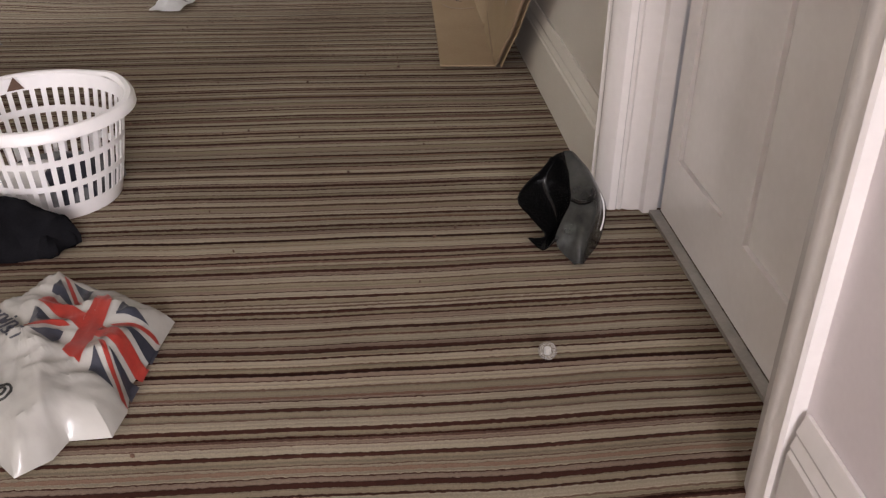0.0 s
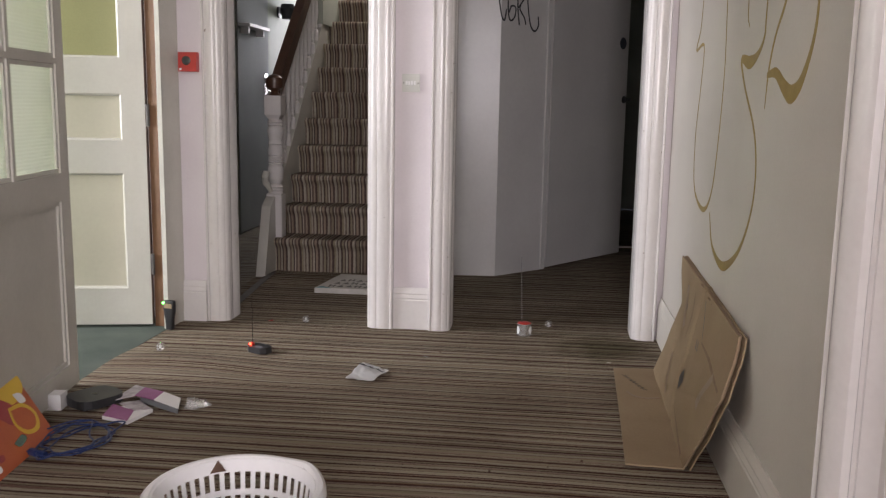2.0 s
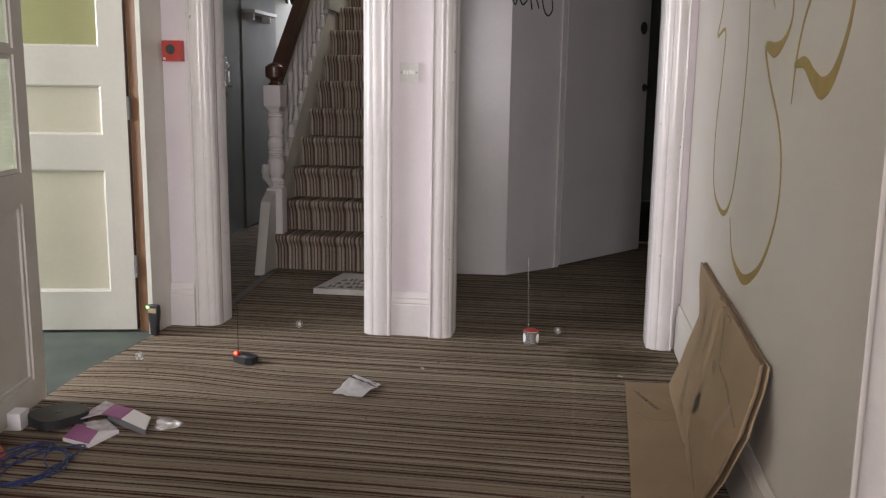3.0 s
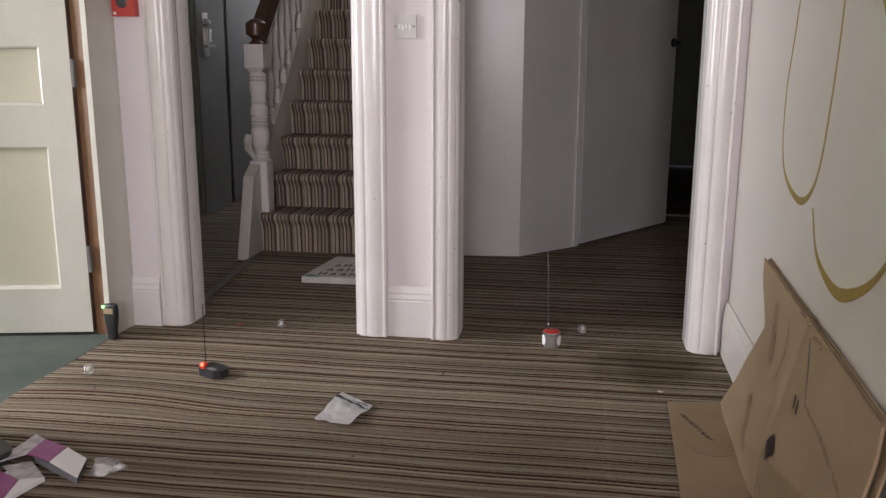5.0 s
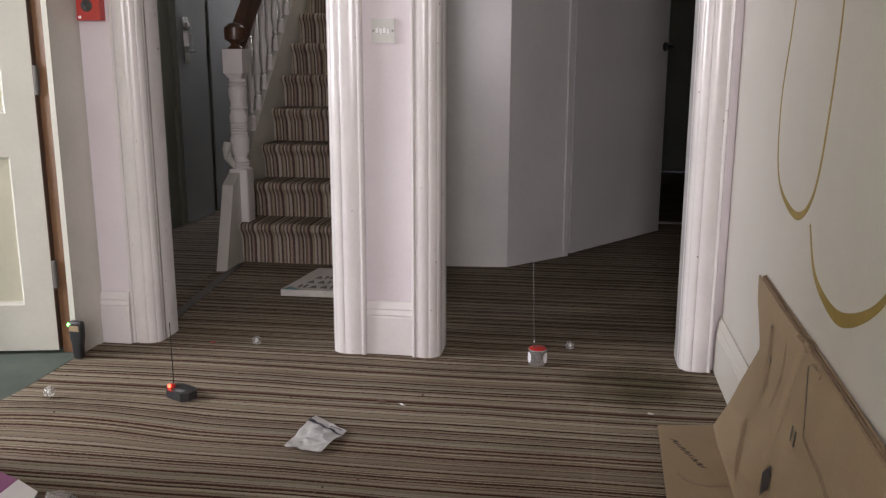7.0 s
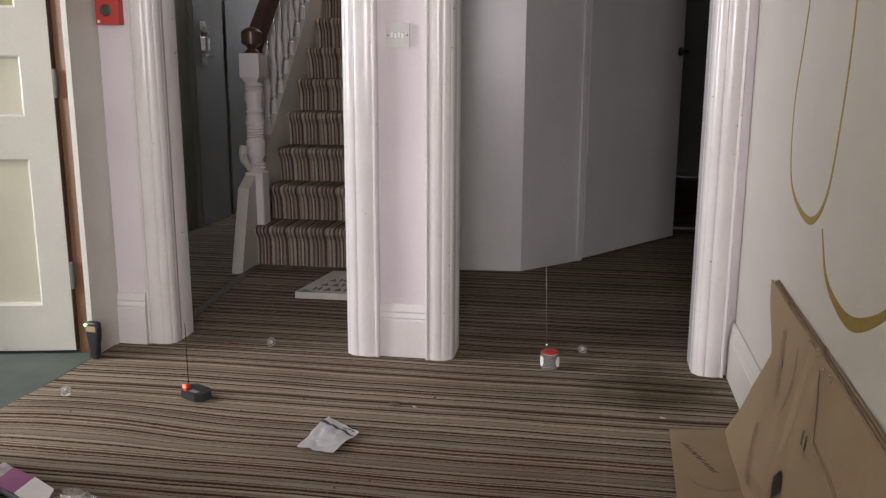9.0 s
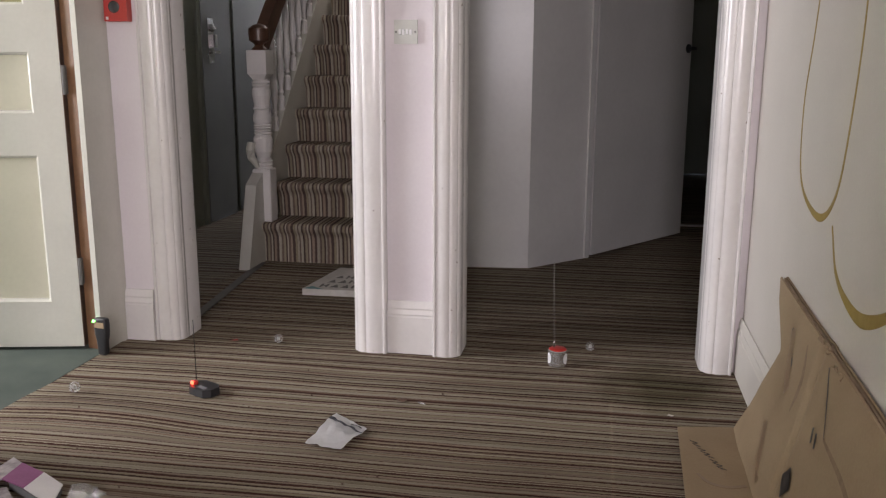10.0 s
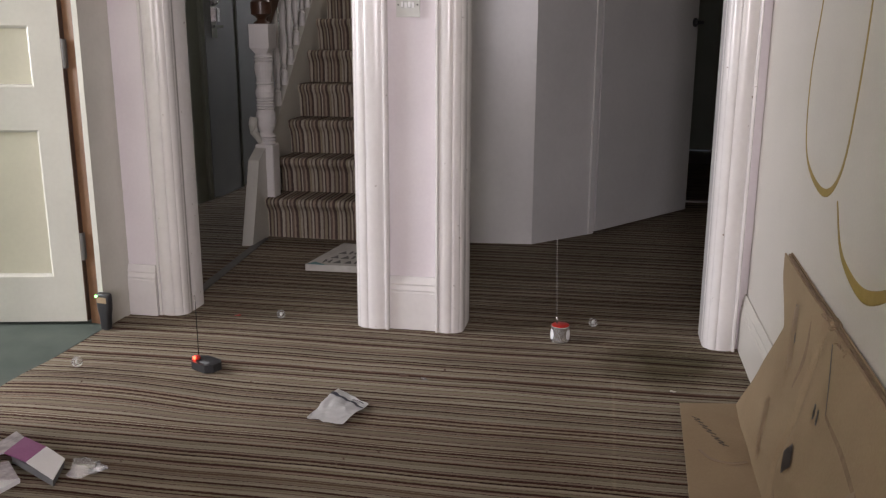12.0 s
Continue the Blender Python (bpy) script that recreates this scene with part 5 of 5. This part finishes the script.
def packet(name, lab, cat, m, quads):
    """A folded thin carton: sheets given by four corners, a material and a name."""
    ob = thing(name, lab, cat, m)
    for nm, mt, q, t in quads:
        b = B()
        lo = [b.verts.new(p) for p in q]
        hi = [b.verts.new((p[0], p[1], p[2] + t)) for p in q]
        b.faces.new(lo[::-1])
        b.faces.new(hi)
        for i in range(4):
            b.faces.new((lo[i], lo[(i + 1) % 4], hi[(i + 1) % 4], hi[i]))
        part(nm, b, mt, ob, bevel=0.001)
    return ob


packet("purple_packet", "torn purple and white cardboard packet on the carpet", "packet", pose(-1.45, 3.54, 0.003), [
    ("purple_panel", M_PURPLE, [(-0.048, -0.063, 0.012), (0.054, -0.097, 0.012), (0.031, -0.001, 0.012), (-0.068, 0.047, 0.012)], 0.002),
    ("white_body", M_PAPER, [(-0.050, -0.065, 0), (0.056, -0.099, 0), (0.086, 0.026, 0), (-0.02, 0.09, 0)], 0.0115),
    ("printed_panel", M_GREYPRINT, [(0.032, -0.001, 0.012), (0.084, 0.025, 0.012), (0.004, 0.099, 0.012), (-0.055, 0.060, 0.012)], 0.0015)])
packet("white_packet", "opened white and purple carton on the carpet", "packet", pose(-1.40, 3.66, 0.003), [
    ("printed_panel", M_GREYPRINT, [(-0.135, -0.060, 0.016), (-0.072, -0.002, 0.021), (-0.077, 0.088, 0.021), (-0.128, 0.124, 0.016)], 0.003),
    ("purple_panel", M_PURPLE, [(-0.071, -0.003, 0.022), (0.015, -0.038, 0.024), (0.015, 0.044, 0.024), (-0.076, 0.088, 0.022)], 0.003),
    ("white_panel", M_PAPER, [(0.016, -0.039, 0.023), (0.130, -0.100, 0.019), (0.096, 0.002, 0.019), (0.016, 0.045, 0.024)], 0.003),
    ("carton_body", M_GREYCLOTH, [(-0.05, -0.005, 0.0), (0.126, -0.096, 0.0), (0.093, 0.0, 0.0), (-0.05, 0.075, 0.0)], 0.018)])
b = B()
heap(b, 0, 0, 0.045, 0.035, 0.024, 41.0, rough=0.6, n=20)
g = tagged(new("clear_wrapper", mesh_of("clear_wrapper", finish(b, True), M_CLEAR)), "crumpled clear plastic wrapper on the carpet", "wrapper")
g.matrix_world = pose(-1.245, 3.655, 0.002)

# ---- devices and litter on the carpet ----
tor = thing("meter_standing", "black handheld meter standing upright with a green light", "meter", pose(-1.772, 4.645, 0.004, 0, 0, -8))
b = B()
secs = [(0.016, 0.013, 0), (0.018, 0.014, 0.004), (0.02, 0.015, 0.05), (0.026, 0.016, 0.075), (0.028, 0.016, 0.11), (0.027, 0.015, 0.132), (0.024, 0.012, 0.136)]
rings = []
for w, d, z in secs:
    rings.append([b.verts.new((w * math.copysign(abs(math.cos(a)) ** 0.5, math.cos(a)), d * math.copysign(abs(math.sin(a)) ** 0.5, math.sin(a)), z)) for a in [tau_ * k / 20 for k in range(20)]])
for r1, r2 in zip(rings, rings[1:]):
    for i in range(20):
        b.faces.new((r1[i], r1[(i + 1) % 20], r2[(i + 1) % 20], r2[i]))
b.faces.new(rings[0][::-1])
b.faces.new(rings[-1])
part("body", b, M_BLACKPL, tor, smooth=True)
b = B()
box(b, -0.019, 0.02, -0.0175, -0.0155, 0.103, 0.124)
part("display_label", b, M_CARD, tor, "pale printed scale")
for k in range(5):
    b = B()
    lathe(b, [(0.0028, 0), (0.0028, 0.002), (0.0015, 0.0035)], 10, pose(-0.018 + k * 0.0085, -0.0145, 0.1285, 90))
    part("indicator", b, M_LEDGREEN if k == 0 else M_BLACKPL, tor, "lit green indicator" if k == 0 else "")
b = B()
lathe(b, [(0.006, 0), (0.006, 0.003), (0.003, 0.005)], 12, pose(-0.0245, -0.012, 0.126, 90, 0, -30))
part("lamp", b, M_LEDGREEN, tor, "glowing green lamp")

rem = thing("alarm_device", "small black alarm device with a red light and thin aerial", "alarm", pose(-1.245, 4.352, 0.004, 0, 0, -28))
b = B()
prism(b, [(-0.052, -0.02), (-0.03, -0.036), (0.035, -0.034), (0.052, -0.012), (0.050, 0.022), (0.03, 0.036), (-0.035, 0.034), (-0.052, 0.018)], 0.0, 0.026)
part("body", b, M_BLACKPL, rem, bevel=0.007, segments=2)
b = B()
box(b, -0.005, 0.030, -0.024, -0.008, 0.026, 0.0272)
part("sticker", b, M_GREYCLOTH, rem, "small grey printed label")
b = B()
lathe(b, [(0.010, 0.0), (0.010, 0.008), (0.007, 0.013), (0.002, 0.015)], 16, pose(-0.034, -0.008, 0.024))
part("dome", b, M_RED, rem, "red translucent dome")
b = B()
lathe(b, [(0.006, 0.0), (0.006, 0.006), (0.002, 0.009)], 12, pose(-0.036, -0.016, 0.030, 50))
part("lamp", b, M_LEDRED, rem, "lit red lamp")
b = B()
tube(b, [(-0.05, 0.008, 0.02), (-0.051, 0.009, 0.05), (-0.053, 0.010, 0.235)], [0.0024, 0.0014, 0.0012], 6)
part("aerial", b, M_GREYBOOT, rem, "thin wire aerial")

can = thing("sensor_can", "silver round sensor pod with a red top and tall aerial", "sensor", pose(-0.128, 4.835, 0.003))
b = B()
lathe(b, [(0.032, 0), (0.034, 0.002), (0.034, 0.056), (0.032, 0.058)], 28)
part("body", b, M_CAN, can, smooth=True)
b = B()
lathe(b, [(0.031, 0.0582), (0.0312, 0.060), (0.028, 0.062), (0.005, 0.0625)], 28)
part("top", b, M_RED, can, "red translucent top", smooth=True)
for a, lab in ((-30, "white printed oval"), (-150, "white printed oval")):
    b = B()
    gq = []
    for j in range(9):
        rr = []
        for i in range(7):
            aa = radians(a + (i - 3) * 7 * math.sqrt(max(0.02, 1 - ((j - 4) / 4.2) ** 2)))
            rr.append(b.verts.new((0.0346 * math.cos(aa), 0.0346 * math.sin(aa), 0.029 + (j - 4) * 0.0048)))
        gq.append(rr)
    for r1, r2 in zip(gq, gq[1:]):
        for i in range(6):
            b.faces.new((r1[i], r1[i + 1], r2[i + 1], r2[i]))
    part("printed_oval", b, M_PLASTIC, can, lab)
b = B()
tube(b, [(-0.012, -0.008, 0.066), (-0.013, -0.008, 0.085), (-0.0132, -0.008, 0.088), (-0.022, -0.006, 0.375)], [0.003, 0.0028, 0.0017, 0.0014], 6)
part("aerial", b, M_CHROME, can, "tall telescopic aerial")

for x, y, r in ((-1.648, 4.262, 0.018), (-1.188, 4.885, 0.017), (-0.015, 5.01, 0.017), (0.267, 1.885, 0.0155)):
    ball = thing("cat_ball", "small clear plastic light-up ball on the carpet", "ball", pose(x, y, r + 0.003 + max(0.0, carpet_height(x, y))), group="clear light-up balls")
    b = B()
    bmesh.ops.create_icosphere(b, subdivisions=3, radius=r)
    part("shell", b, M_CLEAR, ball, smooth=True)
    b = B()
    lathe(b, [(0.003, -0.005), (0.0045, -0.003), (0.0045, 0.003), (0.003, 0.005)], 12)
    part("core", b, M_SWITCH, ball, "white electronic core")

pap = thing("paper_scrap", "creased white paper scrap with a dark printed band", "paper")


def paper_z(x, y):
    return 0.006 + 0.008 * max(0.0, 1 - abs((x + 0.735) * 0.7 + (y - 4.14) * 0.55) / 0.05) + 0.006 * abs(noise.noise((x * 25, y * 25, 3)))


PQ = [Vector((-0.800, 4.045)), Vector((-0.685, 4.015)), Vector((-0.650, 4.165)), Vector((-0.772, 4.262))]


def paper_patch(b, u0, u1, v0, v1, lift, n=14):
    g2 = []
    for j in range(n + 1):
        rr = []
        for i in range(n + 1):
            u, v = u0 + (u1 - u0) * i / n, v0 + (v1 - v0) * j / n
            p = PQ[0] * (1 - u) * (1 - v) + PQ[1] * u * (1 - v) + PQ[2] * u * v + PQ[3] * (1 - u) * v
            w = 0.006 * noise.noise((u * 5, v * 5, 9))
            rr.append(b.verts.new((p.x + w, p.y + w, paper_z(p.x, p.y) + lift)))
        g2.append(rr)
    for j in range(n):
        for i in range(n):
            b.faces.new((g2[j][i], g2[j][i + 1], g2[j + 1][i + 1], g2[j + 1][i]))


b = B()
paper_patch(b, 0, 1, 0, 1, 0.0)
bmesh.ops.solidify(b, geom=b.faces[:], thickness=0.0008)
part("sheet", b, M_PAPER, pap)
b = B()
paper_patch(b, 0.0, 1.0, 0.74, 0.81, 0.0016)
part("printed_band", b, M_NAVY, pap, "dark printed band")
b = B()
paper_patch(b, 0.6, 0.9, 0.90, 0.93, 0.0016, 5)
part("print_line", b, M_GREYBOOT, pap)

book = thing("parcel", "flat white printed packet lying at the foot of the stairs", "packet", pose(-1.325, 5.565, 0.002, 0, 0, 0))
b = B()
prism(b, [(0, 0), (0.42, 0.012), (0.44, 0.40), (0.055, 0.43)], 0, 0.030)
part("body", b, M_PARCEL, book, bevel=0.009, segments=3)
b = B()
prism(b, [(0.004, 0.004), (0.10, 0.006), (0.06, 0.03), (0.03, 0.055)], 0.0298, 0.0303)
part("teal_print", b, M_TEAL, book, "smudged teal print")
for r in range(3):
    b = B()
    for c in range(7):
        x, y = 0.065 + 0.05 * c + 0.014 * r, 0.045 + 0.085 * r
        if (c + r) % 3:
            prism(b, [(x, y), (x + 0.040, y), (x + 0.022, y + 0.055)], 0.0302, 0.0308)
        else:
            for dx in (0.0, 0.026):
                box(b, x + dx, x + dx + 0.011, y, y + 0.055, 0.0302, 0.0308)
            box(b, x + 0.011, x + 0.026, y + 0.022, y + 0.032, 0.0302, 0.0308)
    part("printed_row", b, M_GREYPRINTINK, book, "row of dark printed shapes")
b = B()
box(b, 0.25, 0.34, 0.33, 0.37, 0.0302, 0.031)
part("stamp", b, M_GREYBOOT, book)
for x, y, nm, lab, mt, sx in ((-0.598, 4.40, "leaf_scrap", "tiny dried brown leaf scrap on the carpet", M_EDGE, 0.018), (-0.53, 4.385, "glass_crumb", "tiny clear plastic crumb on the carpet", M_CLEAR, 0.012), (-1.36, 4.875, "red_thread", "short red thread on the carpet", M_REDINK, 0.013), (0.235, 4.43, "paper_crumb", "tiny pale scrap on the carpet", M_CUSHION, 0.008)):
    b = B()
    heap(b, 0, 0, sx, sx * 0.4, 0.006, x * 7, rough=0.7, n=12)
    g = tagged(new(nm, mesh_of(nm, finish(b), mt)), lab, "litter")
    g.matrix_world = pose(x, y, 0.005)


rng = random.Random(23)
b = B()
for k in range(70):
    x, y = rng.uniform(-1.6, 0.45), rng.uniform(1.5, 4.75)
    r = rng.uniform(0.001, 0.0027)
    a = rng.uniform(0, 6.28)
    z = 0.0055 + max(0.0, carpet_height(x, y))
    prism(b, [(x + r * 1.8 * math.cos(a), y + r * math.sin(a)), (x - r * math.sin(a), y + r * 0.8 * math.cos(a)), (x - r * 1.4 * math.cos(a), y - r * math.sin(a)), (x + r * 0.9 * math.sin(a), y - r * math.cos(a))], z - 0.006, z)
lint = new("carpet_lint", mesh_of("carpet_lint", finish(b), M_EDGE))
tagged(lint, "scattered dark crumbs and lint on the carpet", "litter", "", "stuff")

# pieces that sit on a part of their thing
def under(ob, main, names):
    base = next(c for c in ob.children if c.name.split(".")[0] == main)
    for c in list(ob.children):
        if c.name.split(".")[0] in names:
            c.parent = base


under(sw, "plate", ("rocker", "rocker_recess", "screw"))
under(call, "housing", ("glass_disc", "key_sticker"))
under(bas, "rim", ("rim_mark",))
under(bag, "sheet", ("red_bar", "navy_triangle", "red_stripe", "lettering", "round_logo"))
under(card, "leaning_panel", ("tape_mark", "printed_marks", "diamond_hole", "crushed_edge", "crease", "torn_shred"))
under(card, "floor_flap", ("marker_writing", "tape_scrap"))
under(art, "canvas", ("painted_shape",))
under(rou, "case", ("badge", "foot"))
under(plug, "case", ("pin",))
under(tor, "body", ("display_label", "indicator", "lamp"))
under(rem, "body", ("sticker", "dome"))
under(can, "body", ("top", "printed_oval"))
under(pap, "sheet", ("printed_band", "print_line"))
under(book, "body", ("teal_print", "printed_row", "stamp"))
under(bot, "body", ("label",))
